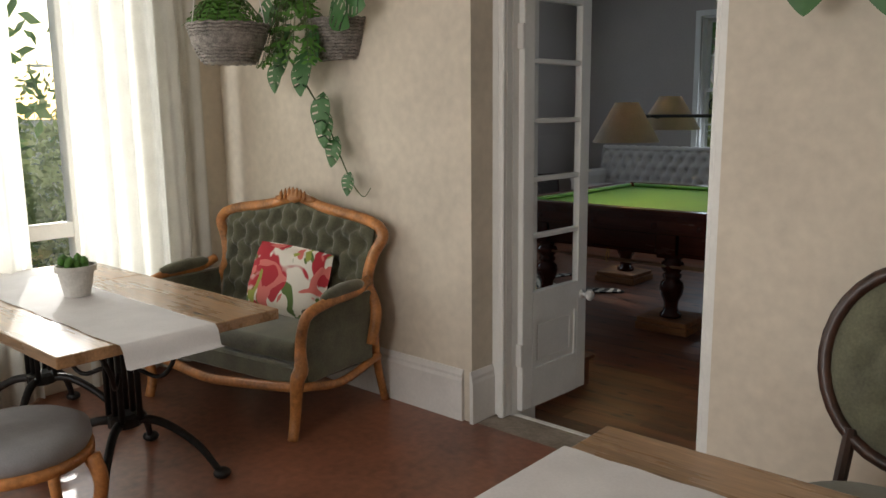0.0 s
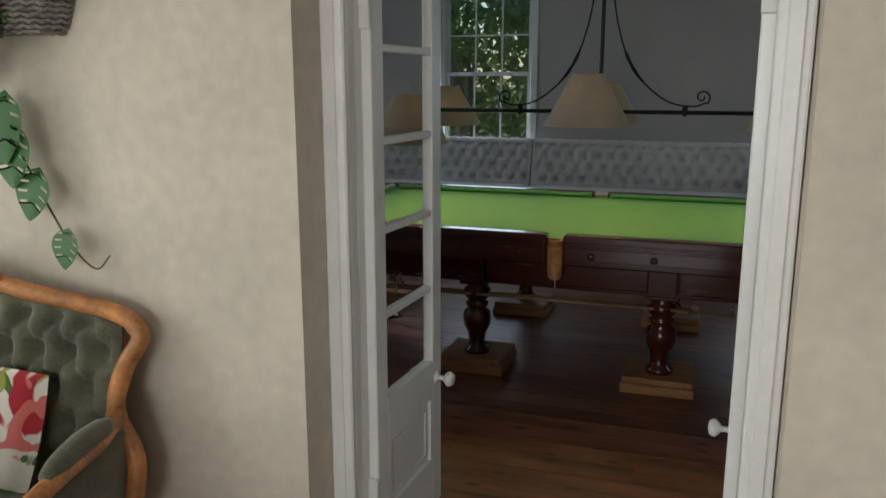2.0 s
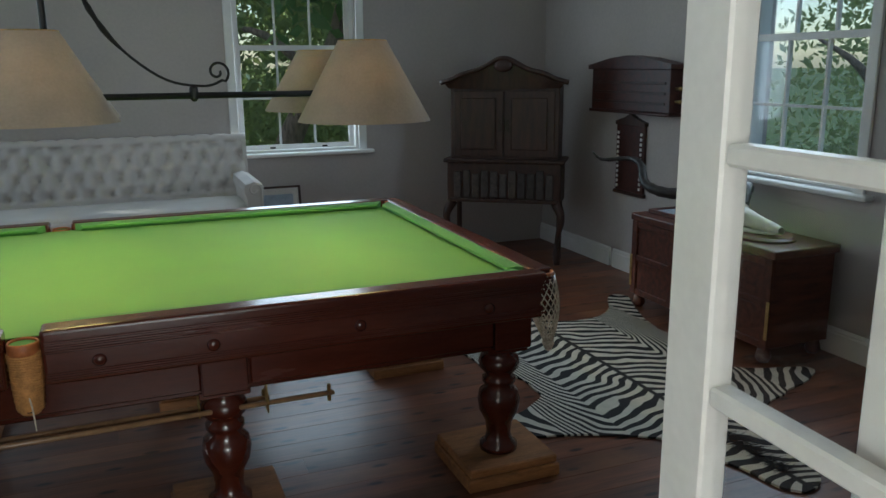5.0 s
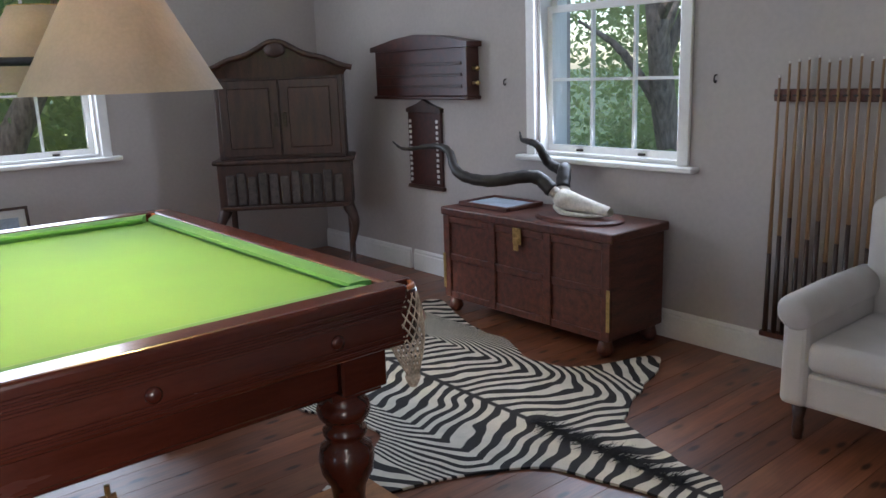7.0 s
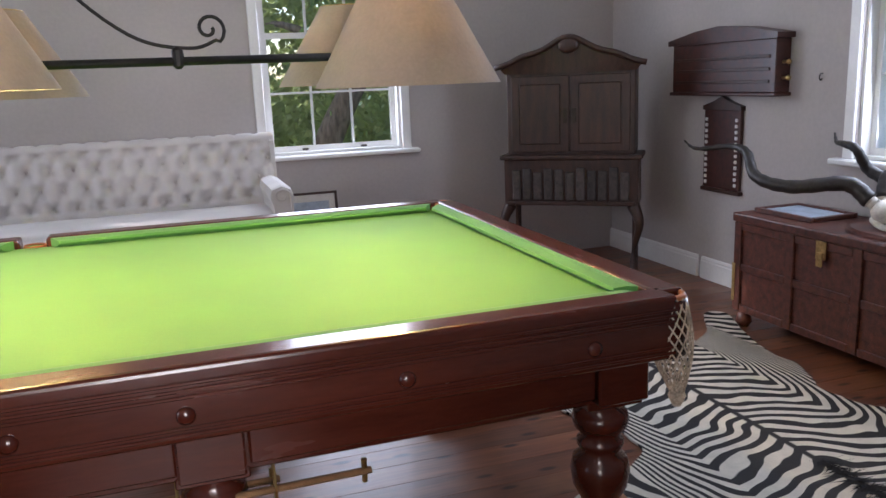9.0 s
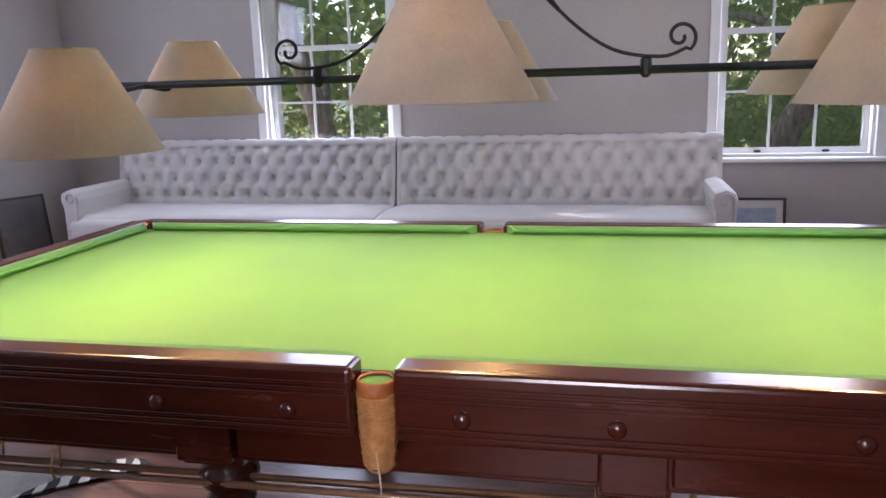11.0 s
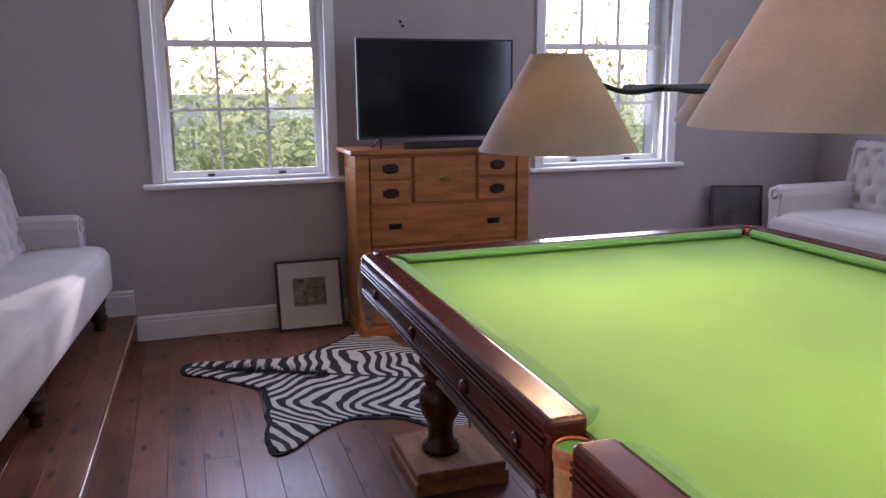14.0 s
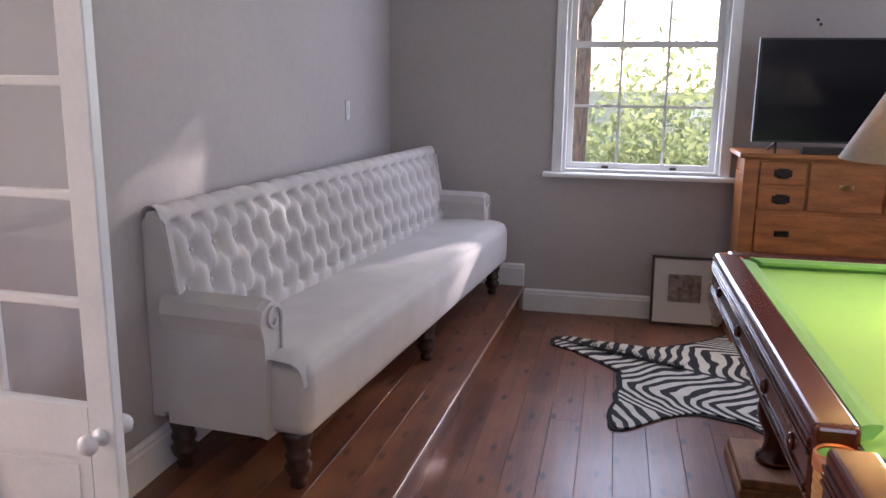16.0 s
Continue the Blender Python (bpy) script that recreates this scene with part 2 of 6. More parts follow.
GLASS = bpy.data.materials.new("window_glass")
GLASS.use_nodes = True
gn, gl = GLASS.node_tree.nodes, GLASS.node_tree.links
gt, gg, gm, gf = (gn.new("ShaderNodeBsdfTransparent"), gn.new("ShaderNodeBsdfGlossy"), gn.new("ShaderNodeMixShader"), gn.new("ShaderNodeLayerWeight"))
gg.inputs["Roughness"].default_value = 0.02
gp, ga = gn.new("ShaderNodeMath"), gn.new("ShaderNodeMath")
gp.operation, gp.inputs[1].default_value = "POWER", 4.0
ga.operation, ga.inputs[1].default_value, ga.inputs[2].default_value = "MULTIPLY_ADD", 0.6, 0.035
gl.new(gf.outputs["Facing"], gp.inputs[0])
gl.new(gp.outputs[0], ga.inputs[0])
gl.new(ga.outputs[0], gm.inputs[0])
gl.new(gt.outputs[0], gm.inputs[1])
gl.new(gg.outputs[0], gm.inputs[2])
gl.new(gm.outputs[0], gn["Material Output"].inputs[0])


def hide_material(name):
    """Black and off-white stripes that run across the spine (local y)."""
    m = material(name, (0.62, 0.58, 0.50), 0.85, vary=0.08, scale=12, fine=140, bump=0.3)
    n, l = m.node_tree.nodes, m.node_tree.links
    co = n.new("ShaderNodeTexCoord")
    warp = n.new("ShaderNodeTexNoise")
    warp.inputs["Scale"].default_value, warp.inputs["Detail"].default_value = 2.2, 2
    l.new(co.outputs["Object"], warp.inputs["Vector"])
    sub = n.new("ShaderNodeVectorMath")
    sub.operation = "MULTIPLY_ADD"
    sub.inputs[1].default_value = (0.34, 0.34, 0)
    l.new(warp.outputs["Color"], sub.inputs[0])
    l.new(co.outputs["Object"], sub.inputs[2])
    sp = n.new("ShaderNodeSeparateXYZ")
    l.new(sub.outputs[0], sp.inputs[0])
    ab = n.new("ShaderNodeMath")
    ab.operation = "ABSOLUTE"
    raw = n.new("ShaderNodeSeparateXYZ")
    l.new(co.outputs["Object"], raw.inputs[0])
    l.new(raw.outputs[0], ab.inputs[0])
    slant = n.new("ShaderNodeMath")
    slant.operation = "MULTIPLY_ADD"
    slant.inputs[1].default_value = -0.45
    l.new(ab.outputs[0], slant.inputs[0])
    l.new(sp.outputs[1], slant.inputs[2])
    fr = n.new("ShaderNodeMath")
    fr.operation = "MULTIPLY"
    fr.inputs[1].default_value = 2 * math.pi / 0.09
    # on the legs the bands turn to run across the limb
    side = n.new("ShaderNodeMapRange")
    side.inputs[1].default_value, side.inputs[2].default_value = 0.42, 0.72
    l.new(ab.outputs[0], side.inputs[0])
    limb = n.new("ShaderNodeMix")
    limb.data_type = "FLOAT"
    l.new(side.outputs[0], limb.inputs[0])
    l.new(slant.outputs[0], limb.inputs[2])
    reach = n.new("ShaderNodeVectorMath")
    reach.operation = "LENGTH"
    l.new(sub.outputs[0], reach.inputs[0])
    l.new(reach.outputs["Value"], limb.inputs[3])
    l.new(limb.outputs[0], fr.inputs[0])
    sn = n.new("ShaderNodeMath")
    sn.operation = "SINE"
    l.new(fr.outputs[0], sn.inputs[0])
    gt_ = n.new("ShaderNodeMapRange")
    gt_.inputs[1].default_value, gt_.inputs[2].default_value = -0.12, 0.12
    l.new(sn.outputs[0], gt_.inputs[0])
    mx = n.new("ShaderNodeMix")
    mx.data_type = "RGBA"
    mx.inputs[7].default_value = (0.012, 0.010, 0.010, 1)
    p = n["Principled BSDF"]
    src = p.inputs["Base Color"].links[0].from_socket
    l.new(src, mx.inputs[6])
    spine = n.new("ShaderNodeMapRange")
    spine.inputs[1].default_value, spine.inputs[2].default_value = 0.022, 0.010
    l.new(ab.outputs[0], spine.inputs[0])
    both = n.new("ShaderNodeMath")
    both.operation = "MAXIMUM"
    l.new(gt_.outputs[0], both.inputs[0])
    l.new(spine.outputs[0], both.inputs[1])
    l.new(both.outputs[0], mx.inputs[0])
    l.new(mx.outputs[2], p.inputs["Base Color"])
    return m


ZEBRA = hide_material("zebra_hide")
FELT = material("black_felt_edge", (0.010, 0.010, 0.011), 0.95, vary=0.2, scale=30, fine=120, bump=0.3)


def cushion_material():
    """White cotton with large red and green flower shapes."""
    m = material("flower_print_cotton", (0.74, 0.70, 0.62), 0.85, vary=0.04, scale=10, fine=200, bump=0.1)
    n, l = m.node_tree.nodes, m.node_tree.links
    p = n["Principled BSDF"]
    co = n.new("ShaderNodeTexCoord")
    last = p.inputs["Base Color"].links[0].from_socket
    for colour, sc, off, edge in (((0.10, 0.16, 0.04), 7, 3.1, 0.57), ((0.40, 0.022, 0.035), 4.2, 7.7, 0.53), ((0.60, 0.16, 0.14), 7, 1.3, 0.6), ((0.30, 0.33, 0.06), 6, 12.9, 0.62)):
        t, mp = n.new("ShaderNodeTexNoise"), n.new("ShaderNodeMapping")
        mp.inputs["Location"].default_value = (off, off, off)
        t.inputs["Scale"].default_value, t.inputs["Detail"].default_value, t.inputs["Distortion"].default_value = sc, 1.5, 1.2
        l.new(co.outputs["Object"], mp.inputs[0])
        l.new(mp.outputs[0], t.inputs["Vector"])
        r, mx = n.new("ShaderNodeMapRange"), n.new("ShaderNodeMix")
        r.inputs[1].default_value, r.inputs[2].default_value = edge, edge + 0.02
        l.new(t.outputs[0], r.inputs[0])
        mx.data_type = "RGBA"
        mx.inputs[7].default_value = (*colour, 1)
        l.new(last, mx.inputs[6])
        l.new(r.outputs[0], mx.inputs[0])
        last = mx.outputs[2]
    l.new(last, p.inputs["Base Color"])
    return m


FLOWER = cushion_material()


# ---- mesh helpers ----
def part(name, bm, mat, parent=None, label="", smooth=False):
    me = bpy.data.meshes.new(name)
    bm.to_mesh(me)
    bm.free()
    me.materials.append(mat)
    if smooth:
        for f in me.polygons:
            f.use_smooth = True
    ob = new(name, me)
    ob.parent = parent
    return tagged(ob, label)


def thing(name, label, category, at=(0, 0, 0), rz=0, group="", kind=""):
    ob = new(name)
    ob.matrix_basis = pose(*at, 0, 0, rz)
    ob.empty_display_size = 0.1
    return tagged(ob, label, category, group, kind)


def box(x0, x1, y0, y1, z0, z1, bevel=0.0, bm=None, seg=1):
    own = bm or bmesh.new()
    r = bmesh.ops.create_cube(own, size=1)
    for v in r["verts"]:
        v.co = Vector(((x0 + x1) / 2 + v.co.x * (x1 - x0), (y0 + y1) / 2 + v.co.y * (y1 - y0), (z0 + z1) / 2 + v.co.z * (z1 - z0)))
    if bevel:
        bmesh.ops.bevel(own, geom=list({e for v in r["verts"] for e in v.link_edges}), offset=bevel, segments=seg, affect="EDGES", profile=0.5)
    return own


def lathe(profile, seg=20, bm=None, at=(0, 0, 0), caps=True):
    own = bm or bmesh.new()
    rings = []
    for r, z in profile:
        rings.append([own.verts.new((at[0] + r * math.cos(2 * math.pi * i / seg), at[1] + r * math.sin(2 * math.pi * i / seg), at[2] + z)) for i in range(seg)])
    for a, b in zip(rings, rings[1:]):
        for i in range(seg):
            own.faces.new((a[i], a[(i + 1) % seg], b[(i + 1) % seg], b[i]))
    if caps:
        own.faces.new(rings[0][::-1])
        own.faces.new(rings[-1])
    return own


def tube(points, radius, seg=8, bm=None):
    """A round bar along points; radius is a number or one per point."""
    own = bm or bmesh.new()
    pts = [Vector(p) for p in points]
    rad = radius if isinstance(radius, (list, tuple)) else [radius] * len(pts)
    rings, up = [], Vector((0, 0, 1))
    for i, p in enumerate(pts):
        d = (pts[min(i + 1, len(pts) - 1)] - pts[max(i - 1, 0)]).normalized()
        ref = up if abs(d.dot(up)) < 0.95 else Vector((1, 0, 0))
        if i and rings:
            ref = prev_s
        s = (ref - d * ref.dot(d)).normalized()
        prev_s = s
        u = d.cross(s)
        rings.append([own.verts.new(p + (s * math.cos(2 * math.pi * k / seg) + u * math.sin(2 * math.pi * k / seg)) * rad[i]) for k in range(seg)])
    for a, b in zip(rings, rings[1:]):
        for k in range(seg):
            own.faces.new((a[k], a[(k + 1) % seg], b[(k + 1) % seg], b[k]))
    own.faces.new(rings[0][::-1])
    own.faces.new(rings[-1])
    return own


def smooth_path(ctrl, n=6):
    """Catmull-Rom through the control points."""
    c = [Vector(p) for p in ctrl]
    c = [c[0] * 2 - c[1]] + c + [c[-1] * 2 - c[-2]]
    out = []
    for i in range(1, len(c) - 2):
        for k in range(n):
            t = k / n
            a, b, d, e = c[i - 1], c[i], c[i + 1], c[i + 2]
            out.append(0.5 * (2 * b + (d - a) * t + (2 * a - 5 * b + 4 * d - e) * t * t + (3 * b - a - 3 * d + e) * t ** 3))
    return out + [c[-2]]


def ball(r, sub=2, bm=None, at=(0, 0, 0), squash=(1, 1, 1)):
    own = bm or bmesh.new()
    v = bmesh.ops.create_icosphere(own, subdivisions=sub, radius=r)["verts"]
    for a in v:
        a.co = Vector((at[0] + a.co.x * squash[0], at[1] + a.co.y * squash[1], at[2] + a.co.z * squash[2]))
    return own


def grid(fn, nu, nv, bm=None):
    own = bm or bmesh.new()
    vs = [[own.verts.new(fn(i / nu, j / nv)) for j in range(nv + 1)] for i in range(nu + 1)]
    for i in range(nu):
        for j in range(nv):
            own.faces.new((vs[i][j], vs[i + 1][j], vs[i + 1][j + 1], vs[i][j + 1]))
    return own


def extrude_outline(pts, z0, z1, bm=None):
    own = bm or bmesh.new()
    lo = [own.verts.new((x, y, z0)) for x, y in pts]
    hi = [own.verts.new((x, y, z1)) for x, y in pts]
    own.faces.new(lo[::-1])
    own.faces.new(hi)
    for i in range(len(pts)):
        j = (i + 1) % len(pts)
        own.faces.new((lo[i], lo[j], hi[j], hi[i]))
    return own


# ---- structure ----
def structure(name, bm, mat, label):
    return tagged(part(name, bm, mat), label, name.split("_")[0], kind="structure")


def wall_with_openings(name, axis, inner, outer, a0, a1, z0, z1, holes, mat, label):
    """A thick wall along x (axis 'x') or y, pierced by holes (a, b, low, high)."""
    bm = bmesh.new()
    def put(p, q, lo, hi):
        if q - p > 0.001 and hi - lo > 0.001:
            lo_, hi_ = min(inner, outer), max(inner, outer)
            box(*((p, q, lo_, hi_) if axis == "x" else (lo_, hi_, p, q)), lo, hi, bm=bm)
    at = a0
    for p, q, lo, hi in sorted(holes):
        put(at, p, z0, z1)
        put(p, q, z0, lo)
        put(p, q, hi, z1)
        at = q
    put(at, a1, z0, z1)
    return structure(name, bm, mat, label)


WT = 0.34
OPEN = 1.10
W_TV = [(4.18, 5.28), (6.95, 8.05)]
W_FAR = [(-4.27, -3.17), (-0.64, 0.46)]
W_RIGHT = [(5.77, 6.87)]
DOOR = (-2.13, -0.925)
wall_with_openings("wall_west", "y", XL, XL - WT, YD - 0.02, YF + WT, -0.3, CEIL, [(a, b, SILL, HEAD) for a, b in W_TV], PLASTER, "taupe plastered wall with two sash windows")
wall_with_openings("wall_north", "x", YF, YF + WT, XL, XR + WT, -0.3, CEIL, [(a, b, SILL - 0.03, HEAD) for a, b in W_FAR], PLASTER, "taupe plastered wall behind the long sofas")
wall_with_openings("wall_east", "y", XR, XR + WT, YD, YF, -0.3, CEIL, [(a, b, SILL - 0.04, HEAD) for a, b in W_RIGHT], PLASTER, "taupe plastered wall with one sash window")
wall_with_openings("wall_south", "x", YD, 2.655, XL, XR + WT, -0.3, CEIL, [(DOOR[0] - 0.02, DOOR[1] + 0.02, -0.3, 2.42)], PLASTER, "taupe plastered wall round the double door")
wall_with_openings("wall_dining_north", "x", DY, 2.65, DXL - WT, DXR + WT, -0.3, CEIL, [(-2.22, -0.904, -0.3, 2.55)], CREAM, "cream rough-plastered dining room wall")
wall_with_openings("wall_dining_pier", "x", DYR, DY - 0.002, -0.902, DXR, -0.3, CEIL, [], CREAM, "cream rough-plastered wall beside the doorway")
wall_with_openings("wall_dining_west", "y", DXL, DXL - WT, DYB - WT, DY, -0.3, CEIL, [(0.55, 2.0, 0.62, 2.75), (-2.2, -0.6, 0.62, 2.75)], CREAM, "cream plastered wall with garden windows")
wall_with_openings("wall_dining_south", "x", DYB, DYB - WT, DXL, DXR, -0.3, CEIL, [(-2.6, -0.6, 0.9, 2.7)], CREAM, "cream plastered dining room wall")
wall_with_openings("wall_dining_east", "y", DXR, DXR + WT, DYB - WT, DY, -0.3, CEIL, [], CREAM, "cream plastered dining room wall")
structure("ceiling_billiard", box(XL - WT, XR + WT, 2.66, YF + WT, CEIL, CEIL + 0.2), CEILING, "plain white plaster ceiling")
structure("ceiling_dining", box(DXL - WT, DXR + WT, DYB - WT, 2.648, CEIL + 0.004, CEIL + 0.2), CEILING, "plain white plaster ceiling")
structure("floor_dining", box(DXL, DXR, DYB, 2.45, UP - 0.4, UP), SCREED, "polished red-brown screed floor")
structure("threshold", box(-2.23, -0.925, 2.45, 2.66, UP - 0.4, UP - 0.004), THRESH, "worn grey-brown stone door threshold")
structure("threshold_strip", box(-2.13, -0.932, 2.66, 2.70, -0.2, UP - 0.002, 0.006), WHITE, "white painted door sill strip")


def skirting(name, run, length, h=0.17, at=(0, 0, 0), rz=0):
    prof = [(0, 0), (0.022, 0), (0.022, h * 0.78), (0.016, h * 0.84), (0.018, h * 0.9), (0.008, h), (0, h)]
    bm = bmesh.new()
    a = [bm.verts.new((0, -y, z)) for y, z in prof]
    b = [bm.verts.new((length, -y, z)) for y, z in prof]
    for i in range(len(prof) - 1):
        bm.faces.new((a[i], b[i], b[i + 1], a[i + 1]))
    bm.faces.new(a)
    bm.faces.new(b[::-1])
    bmesh.ops.recalc_face_normals(bm, faces=bm.faces)
    ob = structure(name, bm, BASEB, "white moulded wooden baseboard")
    ob.matrix_basis = pose(*at, 0, 0, rz)
    return ob


skirting("baseboard_west", 0, 4.35, at=(XL, 3.93, 0), rz=90)
skirting("baseboard_west_step", 0, 1.06, at=(XL, YD, 0.19), rz=90)
skirting("baseboard_east", 0, 5.35, at=(XR, 8.25, 0), rz=-90)
skirting("baseboard_east_step", 0, 1.3, at=(XR, YF, 0), rz=-90)
skirting("baseboard_south_step", 0, 3.80, at=(-2.36, YD, 0.19), rz=180)
skirting("baseboard_south", 0, 3.20, at=(XR, YD, 0), rz=180)
skirting("baseboard_dining", 0, 2.03, h=0.27, at=(DXL, DY, UP), rz=0)
skirting("baseboard_dining_return", 0, 0.19, h=0.27, at=(-2.22, DY - 0.02, UP), rz=90)
skirting("baseboard_dining_east", 0, 3.1, h=0.27, at=(-0.90, DYR, UP), rz=0)


def bevel_frame(w, h, t, d, bm=None, at=(0, 0, 0)):
    """A rectangular frame in the local xz plane, depth along y from 0 to d."""
    own = bm or bmesh.new()
    x, y, z = at
    box(x, x + w, y, y + d, z, z + t, bm=own)
    box(x, x + w, y, y + d, z + h - t, z + h, bm=own)
    box(x, x + t, y, y + d, z + t, z + h - t, bm=own)
    box(x + w - t, x + w, y, y + d, z + t, z + h - t, bm=own)
    return own


def sash_window(name, m, width=OPEN, low=SILL, high=HEAD):
    """Local x along the wall, y outwards from the inner face, z up from the floor."""
    w = tagged(new(name), "white painted double-hung sash window", "window", kind="structure")
    w.matrix_basis = m
    c = 0.075
    bm = bmesh.new()
    box(-c, 0.0, -0.022, 0.0, low, high + c, 0.005, bm=bm)
    box(width, width + c, -0.022, 0.0, low, high + c, 0.005, bm=bm)
    box(-c, width + c, -0.026, 0.0, high + 0.001, high + c, 0.005, bm=bm)
    part("casing", bm, WHITE, w)
    part("window_sill", box(-c - 0.06, width + c + 0.06, -0.075, 0.12, low - 0.035, low, 0.008), WHITE, w)
    bm = bevel_frame(width, high - low, 0.022, 0.26, at=(0, 0.02, low))
    part("window_frame", bm, WHITE, w)
    mid = low + (high - low) * 0.5
    for lo, hi, y in ((low + 0.022, mid + 0.018, 0.09), (mid - 0.018, high - 0.022, 0.135)):
        s = part("sash", bevel_frame(width - 0.044, hi - lo, 0.042, 0.04, at=(0.022, y, lo)), WHITE, w)
        gx0, gx1, gz0, gz1 = 0.064, width - 0.064, lo + 0.042, hi - 0.042
        bars = bmesh.new()
        for i in (1, 2):
            x = gx0 + (gx1 - gx0) * i / 3
            box(x - 0.009, x + 0.009, y + 0.006, y + 0.034, gz0, gz1, bm=bars)
        z = (gz0 + gz1) / 2
        box(gx0, gx1, y + 0.008, y + 0.032, z - 0.009, z + 0.009, bm=bars)
        part("glazing_bar", bars, WHITE, s)
        for i in range(3):
            for k in range(2):
                px, pz = gx0 + (gx1 - gx0) * i / 3, gz0 + (gz1 - gz0) * k / 2
                pane = part("pane", box(px + 0.008, px + (gx1 - gx0) / 3 - 0.008, y + 0.018, y + 0.021, pz + 0.008, pz + (gz1 - gz0) / 2 - 0.008), GLASS, s)
                pane.visible_shadow = False
    for x in (width * 0.28, width * 0.72):
        part("sash_lift", box(x - 0.025, x + 0.025, 0.068, 0.088, low + 0.03, low + 0.045, 0.004), HARDW, w, "small dark metal sash lift")
    return w


n_ = 1
for a, b in W_TV:
    sash_window("window_%d" % n_, pose(XL, a, 0, 0, 0, 90)); n_ += 1
for a, b in W_FAR:
    sash_window("window_%d" % n_, pose(a, YF, 0, 0, 0, 0), low=SILL - 0.03); n_ += 1
for a, b in W_RIGHT:
    sash_window("window_%d" % n_, pose(XR, b, 0, 0, 0, -90), low=SILL - 0.04); n_ += 1


def garden_window(name, m, width, low, high, cols):
    w = tagged(new(name), "white painted wooden garden window", "window", kind="structure")
    w.matrix_basis = m
    part("window_frame", bevel_frame(width, high - low, 0.06, 0.2, at=(0, 0.06, low)), WHITE, w)
    for i in range(1, cols):
        x = width * i / cols
        part("mullion", box(x - 0.04, x + 0.04, 0.1, 0.2, low + 0.06, high - 0.06, 0.006), WHITE, w)
    part("rail", box(0.06, width - 0.06, 0.115, 0.185, low + 0.42, low + 0.51, 0.006), WHITE, w)
    part("pane", box(0.05, width - 0.05, 0.148, 0.151, low + 0.05, high - 0.05), GLASS, w).visible_shadow = False
    part("window_sill", box(-0.05, width + 0.05, -0.06, 0.06, low - 0.04, low, 0.008), WHITE, w)
    return w


garden_window("window_%d" % n_, pose(DXL, 0.55, 0, 0, 0, 90), 1.45, 0.62, 2.75, 3); n_ += 1
# The next two windows are never in view; added so light can enter.
garden_window("window_%d" % n_, pose(DXL, -2.2, 0, 0, 0, 90), 1.6, 0.62, 2.75, 3); n_ += 1
garden_window("window_%d" % n_, pose(-0.6, DYB, 0, 0, 0, 180), 2.0, 0.9, 2.7, 3)

for a, b in W_TV:
    window_light((XL - 0.02, (a + b) / 2, 2.0), (XL + 1, (a + b) / 2, 1.9), 1.0, 1.7, 13)
for a, b in W_FAR:
    window_light(((a + b) / 2, YF + 0.02, 2.0), ((a + b) / 2, YF - 1, 1.9), 1.0, 1.7, 15)
for a, b in W_RIGHT:
    window_light((XR + 0.02, (a + b) / 2, 2.0), (XR - 1, (a + b) / 2, 1.9), 1.0, 1.7, 13)
window_light((DXL - 0.02, 1.25, 1.7), (DXL + 1, 1.25, 1.7), 1.3, 2.0, 58, (1.0, 0.94, 0.84))
# Fill lamps in the two unseen windows, added to brighten the dining walls.
window_light((DXL - 0.02, -1.4, 1.7), (DXL + 1, -1.4, 1.7), 1.4, 2.0, 52, (1.0, 0.92, 0.80))
window_light((-1.6, DYB - 0.02, 1.8), (-1.6, DYB + 1, 1.8), 1.8, 1.6, 112, (1.0, 0.92, 0.82))

# door lining and casing, towards the dining room
casing = tagged(new("door_casing"), "white painted moulded double-door casing", "door frame", kind="structure")
bm = box(-2.22, -2.13, 2.60, 2.65, UP, 2.5, 0.006)
box(-2.165, -2.13, 2.575, 2.60, UP, 2.5, 0.006, bm=bm)
part("jamb_casing", bm, WHITE, casing)
part("jamb_lining", box(-2.16, -2.13, 2.651, YD - 0.001, -0.1, 2.4, 0.004), WHITE, casing)
bm = box(-0.982, -0.905, 2.285, 2.335, UP, 2.5, 0.008, seg=2)
box(-0.962, -0.925, 2.275, 2.285, UP, 2.5, 0.004, bm=bm)
part("jamb_casing", bm, WHITE, casing)
part("jamb_lining", box(-0.930, -0.906, 2.336, YD - 0.001, -0.1, 2.4, 0.004), WHITE, casing)
part("head_casing", box(-2.22, -0.932, 2.60, 2.65, 2.42, 2.55, 0.006), WHITE, casing)
part("head_lining", box(-2.13, -0.932, 2.651, YD - 0.001, 2.38, 2.42), WHITE, casing)


